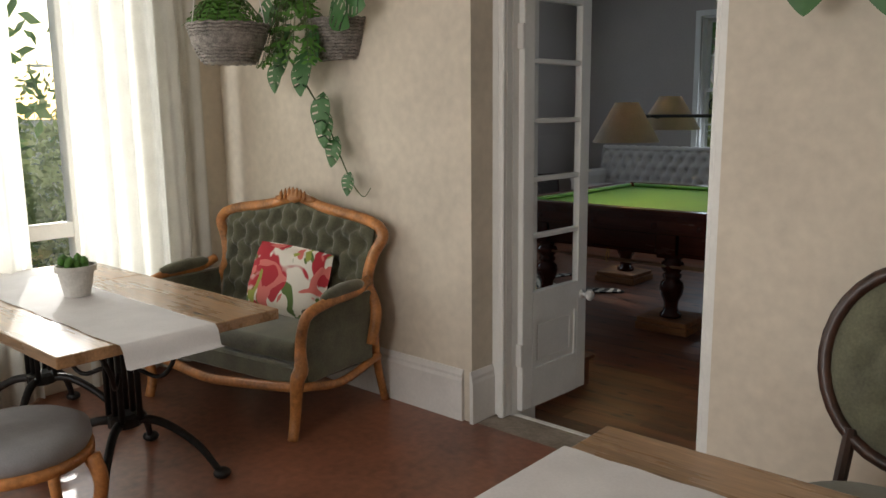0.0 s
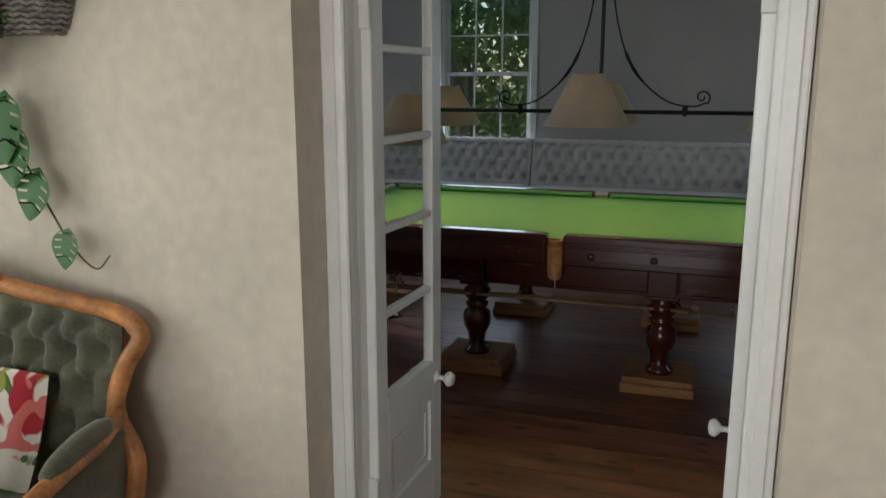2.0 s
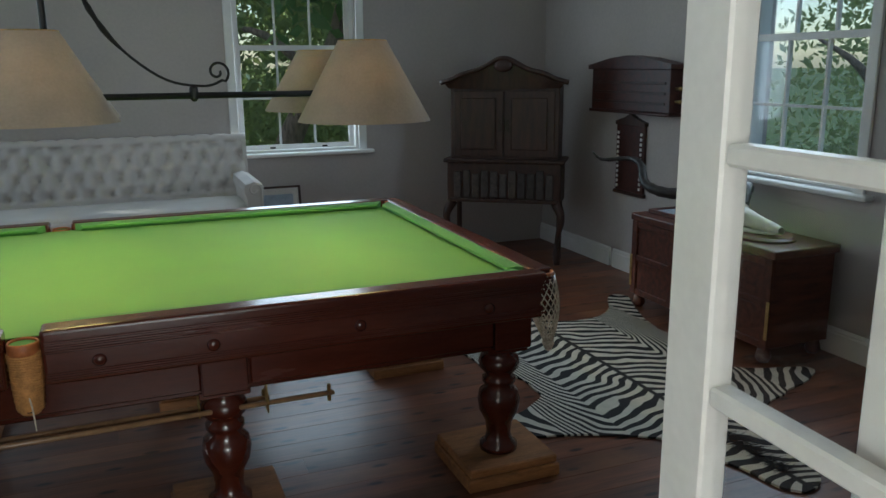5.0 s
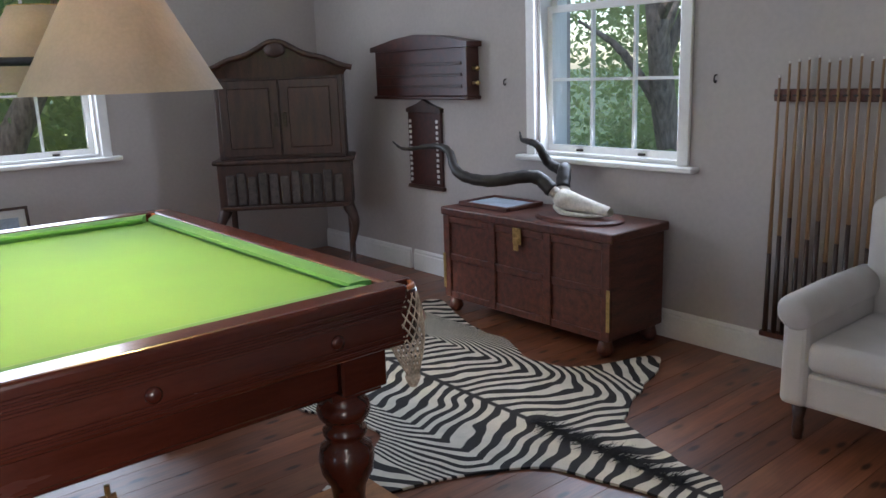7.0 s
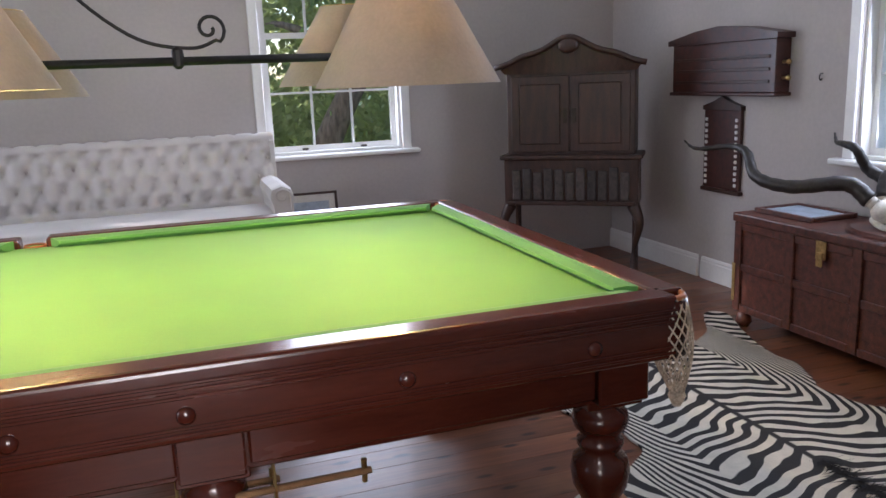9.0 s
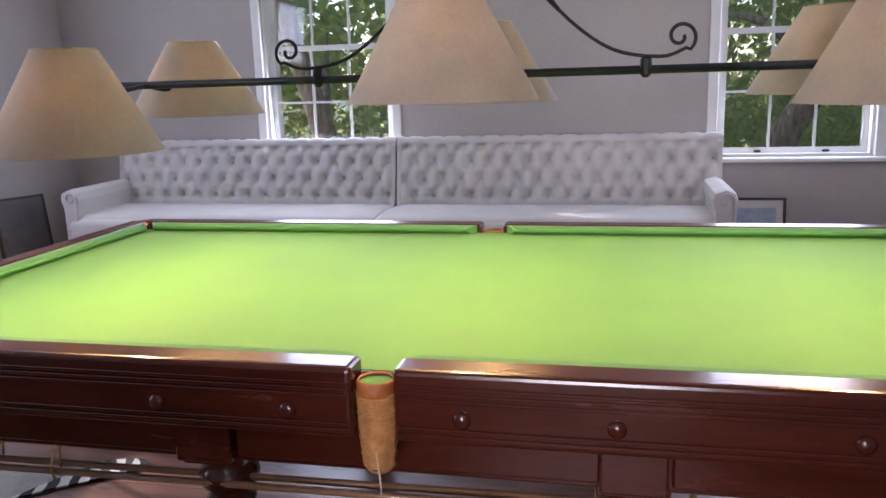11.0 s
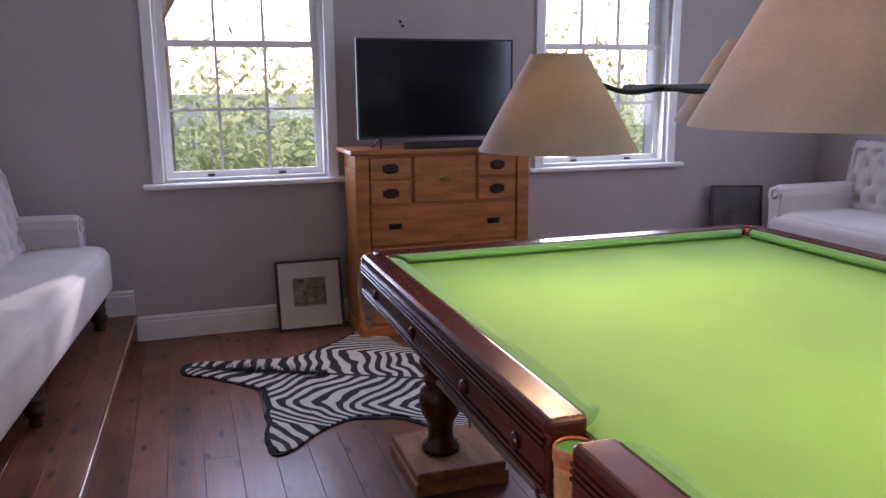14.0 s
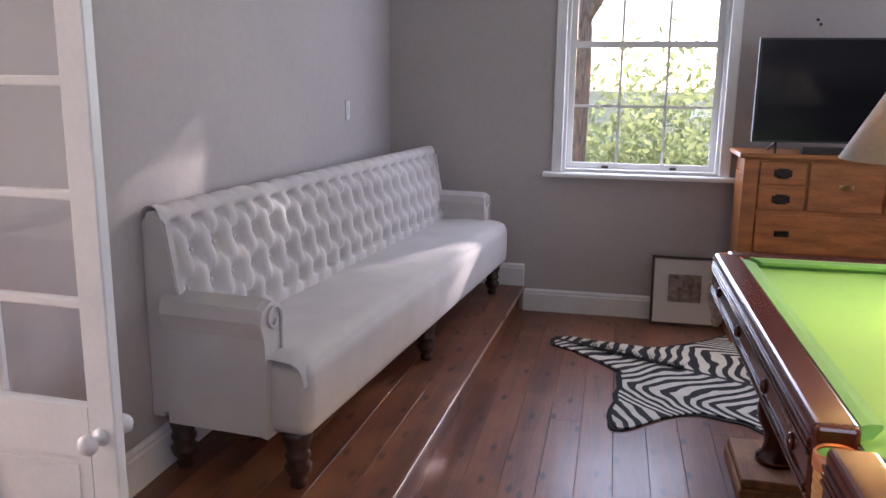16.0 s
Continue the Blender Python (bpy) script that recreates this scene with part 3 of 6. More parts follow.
def glazed_leaf(name, m, width=0.565, flip=False):
    """Half of a glazed double door: local x from the hinge, z from its own foot."""
    d = tagged(new(name), "white glazed door leaf standing open into the billiard room", "door", kind="structure")
    d.matrix_basis = m
    H, st, bot, top = 2.18, 0.085, 0.60, 0.10
    part("stile", box(0, st, -0.02, 0.02, 0, H, 0.004), WHITE, d)
    part("stile", box(width - st, width, -0.02, 0.02, 0, H, 0.004), WHITE, d)
    part("top_rail", box(st, width - st, -0.02, 0.02, H - top, H), WHITE, d)
    part("bottom_rail", box(st, width - st, -0.02, 0.02, 0, 0.19), WHITE, d)
    part("lock_rail", box(st, width - st, -0.02, 0.02, 0.49, 0.62), WHITE, d)
    part("panel", box(st, width - st, -0.008, 0.008, 0.19, 0.49), WHITE, d)
    mould = bevel_frame(width - 2 * st, 0.30, 0.022, 0.012, at=(st, 0.008, 0.19))
    bevel_frame(width - 2 * st, 0.30, 0.022, 0.012, at=(st, -0.020, 0.19), bm=mould)
    bevel_frame(width - 2 * st - 0.10, 0.20, 0.012, 0.004, at=(st + 0.05, -0.014, 0.24), bm=mould)
    part("moulding", mould, WHITE, d)
    g0, g1 = 0.62, H - top
    for i in range(5):
        z0 = g0 + (g1 - g0) * i / 5
        if i:
            part("glazing_bar", box(st, width - st, -0.016, 0.016, z0 - 0.013, z0 + 0.013, 0.004), WHITE, d)
        part("pane", box(st - 0.005, width - st + 0.005, -0.0015, 0.0015, z0 + 0.012, z0 + (g1 - g0) / 5 - 0.012), GLASS, d).visible_shadow = False
    for s in (-1, 1):
        prof = [(0.026, 0), (0.026, 0.004), (0.010, 0.008), (0.010, 0.03), (0.018, 0.035), (0.029, 0.048), (0.030, 0.058), (0.022, 0.070), (0.004, 0.073)]
        k = part("door_knob", lathe(prof, 16), PLASTIC, d, "white porcelain door knob", smooth=True)
        k.matrix_basis = pose(width - 0.045, 0.02 * s, 0.54, -90 * s, 0, 0)
    for z in (0.30, 1.90):
        part("hinge", box(-0.014, 0.012, -0.022, 0.022, z - 0.06, z + 0.06, 0.004), PLASTIC, d)
    return d


glazed_leaf("door_1", pose(-2.118, 2.70, UP + 0.01, 0, 0, 87))
glazed_leaf("door_2", pose(-0.985, 2.515, UP + 0.01, 0, 0, 87), 0.61)

# platforms
plat = tagged(new("platform_south"), "stained pine plank step along the door wall", "platform", kind="structure")
part("riser", box(XL, -2.335, YD, 3.895, 0, 0.168), PLANK, plat)
part("nosing", box(XL, -2.318, 3.9302, 3.942, 0.170, 0.1925, 0.005, seg=2), NOSING, plat, "worn paler step edge")
plat.matrix_basis = pose(XL, 3.93, 0, 0, 0, -2.0) @ pose(-XL, -3.93, 0)
plat2 = tagged(new("platform_north"), "stained pine plank step under the long sofas", "platform", kind="structure")
part("riser", box(XL, -0.10, 8.435, YF, 0, 0.168), PLANK, plat2)

# ---- billiard room: snooker table ----
TX, TY0, TY1, TX0, TX1, TOP = -1.96, 5.0, 7.06, -3.90, -0.02, 0.985


def turned_leg(parent, x, y, z0, z1):
    h = z1 - z0
    prof = [(0.085, 0), (0.085, 0.03), (0.062, 0.05), (0.055, 0.10), (0.062, 0.16), (0.088, 0.22), (0.096, 0.28), (0.088, 0.33), (0.06, 0.36), (0.075, 0.385), (0.075, 0.405),
            (0.058, 0.425), (0.085, 0.46), (0.092, 0.49), (0.085, 0.52), (0.06, 0.545), (0.08, 0.57)]
    s = h / 0.57
    ob = part("leg", lathe([(r, z * s) for r, z in prof], 24), MAHOG, parent, smooth=True)
    ob.location = (x, y, z0)
    return ob


table = thing("snooker_table", "full-size mahogany snooker table with bright green baize", "snooker table", at=(TX, 6.03, 0))
hx, hy = (TX1 - TX0) / 2, (TY1 - TY0) / 2
part("cloth_bed", box(-hx + 0.10, hx - 0.10, -hy + 0.10, hy - 0.10, 0.80, 0.945), CLOTH, table)
part("frame", box(-hx + 0.20, hx - 0.20, -hy + 0.22, hy - 0.22, 0.60, 0.799, 0.006), MAHOG, table)


def rail(x0, x1, y0, y1, name):
    """A wooden rail with a fluted outer face and rounded top."""
    long_x = (x1 - x0) > (y1 - y0)
    wood = MAHOG if long_x else MAHOGY
    body = part(name, box(x0, x1, y0, y1, 0.80, TOP, 0.014, seg=3), wood, table)
    out = (y0 if abs(y0) > abs(y1) else y1) if long_x else (x0 if abs(x0) > abs(x1) else x1)
    lo, hi = sorted((out, out + math.copysign(0.007, out)))
    for z in (0.940, 0.924, 0.908, 0.834, 0.818):
        part("flute", box(x0 + 0.01, x1 - 0.01, lo, hi, z, z + 0.009, 0.002) if long_x else box(lo, hi, y0 + 0.01, y1 - 0.01, z, z + 0.009, 0.002), wood, body)
    return body


def cushion(p, q, inward):
    """A cloth-covered cushion with a sloping nose between two points."""
    bm = bmesh.new()
    p, q, n = Vector((*p, 0)), Vector((*q, 0)), Vector((*inward, 0))
    d = (q - p).normalized()
    prof = [(0, 0.945), (0, TOP - 0.004), (0.025, TOP - 0.004), (0.055, TOP - 0.012), (0.058, TOP - 0.022), (0.035, 0.945)]
    a = [bm.verts.new(p + n * u + d * u * 0.7 + Vector((0, 0, z))) for u, z in prof]
    b = [bm.verts.new(q + n * u - d * u * 0.7 + Vector((0, 0, z))) for u, z in prof]
    for i in range(len(prof) - 1):
        bm.faces.new((a[i], b[i], b[i + 1], a[i + 1]))
    bm.faces.new(a)
    bm.faces.new(b[::-1])
    bmesh.ops.recalc_face_normals(bm, faces=bm.faces)
    return part("cushion", bm, CLOTHD, table)


RW = 0.10
for sy in (-1, 1):
    for a, b in ((-hx + 0.06, -0.052), (0.052, hx - 0.06)):
        rail(a, b, *sorted((sy * hy, sy * (hy - RW))), "long_rail")
        cushion((a + 0.08 if a < -1 else a + 0.02, sy * (hy - RW)), (b - 0.08 if b > 1 else b - 0.02, sy * (hy - RW)), (0, -sy))
for sx in (-1, 1):
    rail(*sorted((sx * hx, sx * (hx - RW))), -hy + 0.06, hy - 0.06, "end_rail")
    cushion((sx * (hx - RW), -hy + 0.14), (sx * (hx - RW), hy - 0.14), (-sx, 0))
# recessed apron panels, bolt covers on the rails, pilasters and legs
for sy in (-1, 1):
    for k in range(3):
        x0 = -hx + 0.22 + k * 1.19
        part("apron_panel", box(x0 + 0.06, x0 + 1.07, *sorted((sy * (hy - 0.219), sy * (hy - 0.185))), 0.63, 0.799, 0.006), MAHOG, table)
    for x in (-1.62, -1.10, -0.58, -0.22, 0.22, 0.58, 1.10, 1.62):
        o = part("bolt_cover", lathe([(0.022, 0), (0.022, 0.005), (0.014, 0.011), (0.003, 0.013)], 14), MAHOG, table, smooth=True)
        o.matrix_basis = pose(x, sy * hy, 0.868, 90 if sy < 0 else -90)
for sx in (-1, 1):
    part("apron_panel", box(*sorted((sx * (hx - 0.199), sx * (hx - 0.165))), -hy + 0.36, hy - 0.36, 0.63, 0.799, 0.006), MAHOG, table)
    for y in (-0.55, 0.0, 0.55):
        o = part("bolt_cover", lathe([(0.022, 0), (0.022, 0.005), (0.014, 0.011), (0.003, 0.013)], 14), MAHOG, table, smooth=True)
        o.matrix_basis = pose(sx * hx, y, 0.868, 0, 90 * sx, 0)
for sy in (-1, 1):
    for k in range(4):
        x = -1.785 + 1.19 * k + 0.03
        part("leg_block", box(x - 0.095, x + 0.095, sy * 0.72 - 0.095, sy * 0.72 + 0.095, 0.580, 0.612, 0.004), MAHOG, table)
        part("pilaster", box(x - 0.085, x + 0.085, *sorted((sy * 0.64, sy * (hy - 0.165))), 0.6125, 0.7985, 0.006), MAHOG, table)
        turned_leg(table, x, sy * 0.72, 0.10, 0.581)


def corner_pocket(x, y):
    """Leather rim with a bulging open string net below."""
    bm = bmesh.new()
    r = 0.052
    tube([(x + r * math.cos(a), y + r * math.sin(a), TOP - 0.014) for a in [2 * math.pi * i / 20 for i in range(21)]], 0.009, 8, bm=bm)
    pk = part("pocket", bm, LEATHER, table, "tan leather pocket rim", smooth=True)
    # A black disc gives the pocket its inner shade; nothing is cut open.
    part("pocket_hole", lathe([(0.047, TOP - 0.039), (0.047, TOP - 0.0375)], 18, at=(x, y, 0)), FELT, pk, "black disc painted as the shade in the pocket mouth")
    n, rows = 16, 13
    def net_at(i, j):
        t = j / rows
        rr = 0.060 * (1 - t) + 0.020 * t + 0.022 * math.sin(math.pi * t)
        a = 2 * math.pi * (i + 0.5 * (j % 2)) / n
        return (x + math.copysign(0.03 * t, x) + rr * math.cos(a), y + math.copysign(0.03 * t, y) + rr * math.sin(a), TOP - 0.015 - 0.28 * t)
    bm = bmesh.new()
    for j in range(rows):
        for i in range(n):
            k = 0 if j % 2 == 0 else 1
            for tgt in (i - 1 + k, i + k):
                tube([net_at(i, j), net_at(tgt, j + 1)], 0.0026, 4, bm=bm)
    part("net", bm, NET, pk, "pale knotted string pocket net")
    part("tassel", lathe([(0.012, -0.34), (0.026, -0.31), (0.018, -0.285)], 10, at=(x + math.copysign(0.03, x), y + math.copysign(0.03, y), TOP)), NET, pk)


def middle_pocket(y):
    """Leather band between the rails over a knitted twine bag."""
    o = math.copysign(1, y)
    def ring(r, z, bm, fat):
        tube([(r * math.cos(a), y + 0.8 * r * math.sin(a), z) for a in [2 * math.pi * i / 18 for i in range(19)]], fat, 6, bm=bm)
    bm = lathe([(0.046, TOP - 0.075), (0.048, TOP - 0.070), (0.048, TOP - 0.042), (0.044, TOP - 0.036), (0.041, TOP - 0.041)], 22, at=(0, y, 0), caps=False)
    pk = part("pocket", bm, LEATHER, table, "tan leather pocket band", smooth=True)
    part("pocket_hole", lathe([(0.041, TOP - 0.046), (0.041, TOP - 0.045)], 18, at=(0, y, 0)), CLOTHD, pk, "green cloth falling into the pocket")
    bm = bmesh.new()
    for k in range(24):
        t = k / 23
        ring(0.047 - 0.010 * t ** 2 + 0.0012 * math.sin(k * 2.4), TOP - 0.075 - 0.19 * t, bm, 0.0056)
    part("net", bm, TWINE, pk, "tan knitted twine pocket bag", smooth=True)
    part("bag_end", lathe([(0.030, TOP - 0.280), (0.040, TOP - 0.262), (0.042, TOP - 0.07)], 16, at=(0, y, 0)), TWINE, pk, smooth=True)
    # The slit is a black strip coloured as shade, not an opening.
    part("slot", box(-0.008, 0.008, *sorted((y + o * 0.034, y + o * 0.0385)), TOP - 0.268, TOP - 0.215, 0.002), FELT, pk, "black strip painted as the shade in the bag slit")
    part("drawstring", tube(smooth_path([(0.004, y + o * 0.038, TOP - 0.215), (0.010, y + o * 0.042, TOP - 0.26), (0.012, y + o * 0.036, TOP - 0.33)], 4), 0.0028, 5), NET, pk)


for sy in (-1, 1):
    middle_pocket(sy * (hy - 0.040))
    for sx in (-1, 1):
        corner_pocket(sx * (hx - 0.065), sy * (hy - 0.065))
for sy in (-1, 1):
    part("pocket_block", box(-0.051, 0.051, *sorted((sy * (hy - 0.097), sy * (hy - 0.103 + 0.012))), 0.80, 0.943), MAHOG, table)
# rounded caps round the corner pockets
for k, (sx, sy) in enumerate([(a, b) for a in (-1, 1) for b in (-1, 1)]):
    bm = lathe([(0.066, TOP - 0.183), (0.067, TOP - 0.02)], 16, at=(sx * (hx - 0.066), sy * (hy - 0.066), 0))
    part("corner_cap", bm, MAHOG, table, smooth=True)

for k in range(4):
    for sy in (-1, 1):
        x, y = TX - 1.755 + 1.19 * k, 6.03 + sy * 0.72
        b = thing("wooden_block", "raw pine block under a snooker table leg", "wooden block", at=(x, y + (0.03 if sy < 0 else -0.03), 0), group="blocks under the table legs")
        part("block", box(-0.22, 0.22, -0.21, 0.21, 0, 0.06, 0.006), BLOCK, b)
        part("top_plate", box(-0.21, 0.21, -0.20, 0.20, 0.0605, 0.0995, 0.006), BLOCK, b)

rest = thing("cue_rest", "long wooden cue rest hung under the table", "cue rest", at=(TX, 5.22, -0.03), group="cue rests under the table")
part("shaft", tube([(-1.5, 0, 0.545), (1.05, 0.03, 0.548)], 0.011, 8), CUEW, rest, smooth=True)
part("rest_head", tube([(1.03, 0.03, 0.515), (1.03, 0.03, 0.585)], 0.008, 8), BRASS, rest)
for x in (-1.1, 0.78):
    part("hook", tube([(x, 0.01, 0.64), (x, -0.018, 0.57), (x, -0.012, 0.525), (x, 0.02, 0.525), (x, 0.03, 0.64)], 0.004, 6), BRASS, rest)
rest2 = copy_thing(rest, pose(TX - 0.25, 5.27, -0.030))

# ---- lamp over the table ----
LY = 5.98
lamp = thing("billiard_lamp", "black iron billiard lamp with six cream cone shades", "ceiling lamp", at=(TX, LY, 0))
part("bar", tube([(-1.42, 0, 1.675), (1.42, 0, 1.675)], 0.014, 10), IRON, lamp, smooth=True)
part("rod", tube([(0.10, 0, 1.675), (0.10, 0, CEIL)], 0.014, 10), IRON, lamp)
part("ceiling_rose", lathe([(0.02, 0), (0.06, 0.02), (0.07, 0.05)], 18, at=(0.10, 0, CEIL - 0.05)), IRON, lamp)
for s in (-1, 1):
    c = 0.10
    curve = smooth_path([(c + s * 0.02, 0, 2.75), (c + s * 0.10, 0, 2.25), (c + s * 0.22, 0, 1.95), (c + s * 0.42, 0, 1.76), (c + s * 0.60, 0, 1.715), (c + s * 0.70, 0, 1.745)], 6)
    spiral = [(c + s * (0.665 + 0.052 * (1 - k / 26) * math.cos(-0.9 + k * 0.36)), 0, 1.775 + 0.052 * (1 - k / 26) * math.sin(-0.9 + k * 0.36)) for k in range(22)]
    part("scroll", tube(curve[:-1] + spiral, 0.006, 7), IRON, lamp, smooth=True)
    tw = [curve[i] for i in range(9, 15)]
    part("twisted_grip", tube(tw, [0.008, 0.013, 0.010, 0.013, 0.010, 0.007], 8), IRON, lamp)
    part("clamp", lathe([(0.008, -0.035), (0.018, -0.024), (0.02, 0.0), (0.018, 0.024), (0.008, 0.035)], 10, at=(c + s * 0.56, 0, 1.685)), IRON, lamp)
SPOTS = []
for i, dx in enumerate((-1.22, 0.0, 1.22)):
    for sy in (-1, 1):
        x, y = dx + 0.08, sy * (0.43 if sy < 0 else 0.37)
        low = ((1.465, 1.60, 1.572) if sy < 0 else (1.55, 1.575, 1.58))[i]
        high = low + (0.325 if sy < 0 else 0.295)
        part("arm", tube(smooth_path([(x, 0, 1.675), (x, sy * 0.16, 1.66), (x, sy * 0.30, 1.70), (x, y, 1.72)], 4), 0.009, 8), IRON, lamp, smooth=True)
        bm = lathe([(0.276, low), (0.098, high)], 48, at=(x, y, 0), caps=False)
        lathe([(0.095, high), (0.273, low)], 48, at=(x, y, 0), caps=False, bm=bm)
        sh = part("shade", bm, SHADE, lamp, "cream parchment cone lampshade", smooth=True)
        part("holder", lathe([(0.018, low + 0.16), (0.02, low + 0.23), (0.012, low + 0.25)], 12, at=(x, y, 0)), IRON, sh)
        part("ring", tube([(x + 0.098 * math.cos(a), y + 0.098 * math.sin(a), high - 0.002) for a in [2 * math.pi * k / 24 for k in range(25)]], 0.003, 5), BRASS, sh)
        part("bulb", ball(0.028, 2, at=(x, y, low + 0.20), squash=(1, 1, 1.35)), BULB, sh, "lit warm bulb", smooth=True)
        SPOTS.append((TX + x, LY + y, low + 0.15))
for p in SPOTS:
    d = bpy.data.lights.new("lamp_bulb", "POINT")
    d.energy, d.color, d.shadow_soft_size = 13.0, (1.0, 0.68, 0.25), 0.03
    new("lamp_bulb", d).location = p

# ---- long buttoned sofas ----
def button_depth(u, v, du, dv):
    """Hollow depth of diamond tufting; u along, v up."""
    best = 9.0
    j0 = round(v / dv)
    for j in (j0 - 1, j0, j0 + 1):
        off = 0.5 * du if j % 2 else 0.0
        i0 = round((u - off) / du)
        for i in (i0, i0 - 1, i0 + 1):
            best = min(best, math.hypot((u - (i * du + off)), (v - j * dv)))
    a, b = (u / du + v / (2 * dv)), (u / du - v / (2 * dv))
    crease = min(abs(a - round(a)), abs(b - round(b)))
    return 0.045 * math.exp(-(best / 0.042) ** 2) + 0.022 * math.exp(-(crease / 0.10) ** 2)


def long_sofa(label, length, at, rz, arms=(1, 1), legs=4, tuft=0.15, D=0.86, SH=0.53, stout=1.0, setback=0.0):
    """Local x along, y from the front (0) to the back, z from its foot."""
    s = thing("long_sofa", label, "sofa", at=at, rz=rz)
    def seat(u, v):
        x = u * length
        y = -0.02 + v * (D - 0.12)
        e = min(u, 1 - u) * length
        z = SH - 0.018 * (1 - min(1, e / 0.10)) ** 2 + 0.018 * math.sin(math.pi * v)
        if v < 0.14:
            k = 1 - v / 0.14
            z -= 0.085 * k ** 2.2
            y -= 0.02 * math.sin(math.pi * (1 - k)) 
        return Vector((x, y, z))
    bm = grid(seat, max(24, int(length * 16)), 26)
    part("seat_cushion", bm, LINEN, s, smooth=True)
    part("seat_body", box(0.012, length - 0.012, -0.035, D - 0.06, 0.225, SH - 0.02, 0.055, seg=5), LINEN, s, smooth=True)
    dv = 0.135
    bl = length
    def back(u, v):
        x = u * bl
        if v < 0.8:
            t = v / 0.8
            h = SH - 0.03 + t * 0.50
            y = D - 0.20 + 0.10 * t
            vis = t * 0.50 - 0.10
            dep = button_depth(x, vis, tuft, dv) if -0.02 < vis < 0.40 else 0.016 * math.exp(-((x / tuft - round(x / tuft)) / 0.12) ** 2)
            puff = 0.035 * math.sin(math.pi * min(1, t * 1.02)) ** 0.5
            edge = min(1, min(u, 1 - u) * bl / 0.06)
            return Vector((x, y - puff * edge + dep * edge, h))
        t = (v - 0.8) / 0.2
        a = t * math.pi
        dep = 0.012 * math.exp(-((x / tuft - 0.5 - round(x / tuft - 0.5)) / 0.12) ** 2) * math.sin(a)
        return Vector((x, D - 0.055 - 0.045 * math.cos(a) , SH + 0.47 + 0.055 * math.sin(a) - dep))
    bm = grid(back, int(length * 46), 50)
    bmesh.ops.recalc_face_normals(bm, faces=bm.faces)
    bk = part("backrest", bm, LINEN, s, "deep-buttoned linen backrest", smooth=True)
    part("back_panel", box(0.01, bl - 0.01, D - 0.06, D + 0.0, 0.23, SH + 0.47, 0.012, seg=2), LINEN, s)
    prof = [(D - 0.02, 0.26), (D - 0.02, SH + 0.46), (D - 0.04, SH + 0.50), (D - 0.07, SH + 0.505), (D - 0.115, SH + 0.46), (D - 0.15, SH + 0.25), (D - 0.21, SH - 0.02), (D - 0.22, 0.26)]
    for x0 in (0.004, bl - 0.034):
        end = bmesh.new()
        a = [end.verts.new((x0, y, z)) for y, z in prof]
        b = [end.verts.new((x0 + 0.03, y, z)) for y, z in prof]
        end.faces.new(a)
        end.faces.new(b[::-1])
        for i in range(len(prof)):
            k = (i + 1) % len(prof)
            end.faces.new((a[i], a[k], b[k], b[i]))
        bmesh.ops.recalc_face_normals(end, faces=end.faces)
        part("back_end", end, LINEN, s)
    bme = None
    for j in range(0, 3):
        off = 0.5 * tuft if j % 2 else 0.0
        k = 0
        while k * tuft + off < bl - 0.03:
            x = k * tuft + off
            k += 1
            if x < 0.05:
                continue
            t = (j * dv + 0.10) / 0.50
            y = D - 0.20 + 0.10 * t - 0.035 * math.sin(math.pi * min(1, t * 1.02)) ** 0.5 + 0.040
            z = SH - 0.03 + t * 0.5
            if bme is None:
                o = part("button", ball(0.011, 1, squash=(1, 0.6, 1)), LINEN, s, smooth=True)
                bme = o.data
            else:
                o = new("button", bme)
                o.parent = s
            o.location = (x, y, z)
    for side, on in ((0, arms[0]), (1, arms[1])):
        if not on:
            continue
        x0 = -0.02 if side == 0 else length - 0.12
        bm = bmesh.new()
        prof = [(0.0, 0.23), (0.0, 0.60), (-0.022, 0.665), (-0.01, 0.715), (0.06, 0.74), (0.12, 0.715), (0.14, 0.66), (0.13, 0.60), (0.13, 0.23)]
        ys = (setback - 0.01, setback + 0.02, D - 0.3, D - 0.1)
        rows = [[bm.verts.new((x0 + px * (0.96 if y < setback else 1), y, pz - (0.008 if y < setback else 0))) for px, pz in prof] for y in ys]
        for a, b in zip(rows, rows[1:]):
            for i in range(len(prof) - 1):
                bm.faces.new((a[i], a[i + 1], b[i + 1], b[i]))
        bm.faces.new(rows[0])
        bm.faces.new(rows[-1][::-1])
        bmesh.ops.recalc_face_normals(bm, faces=bm.faces)
        arm = part("arm", bm, LINEN, s)
        scroll = [(x0 + 0.06 + 0.055 * (1 - k / 22) * math.cos(k * 0.42), setback - 0.016, 0.665 + 0.055 * (1 - k / 22) * math.sin(k * 0.42)) for k in range(16)]
        part("piping", tube([(x0 + 0.10, setback - 0.014, 0.40), (x0 + 0.115, setback - 0.014, 0.58)] + scroll, 0.007, 6), LINEN, arm, smooth=True)
    prof = [(0.022, 0), (0.026, 0.02), (0.020, 0.035), (0.034, 0.055), (0.040, 0.085), (0.028, 0.105), (0.036, 0.12), (0.036, 0.135), (0.030, 0.145), (0.042, 0.20), (0.044, 0.235)]
    for i in range(legs):
        for y in (0.06, D - 0.08):
            o = part("leg", lathe([(q * stout, z) for q, z in prof], 16), DARKW, s, "dark turned wooden leg", smooth=True)
            o.location = (0.09 + (length - 0.18) * i / (legs - 1), y, 0)
    return s


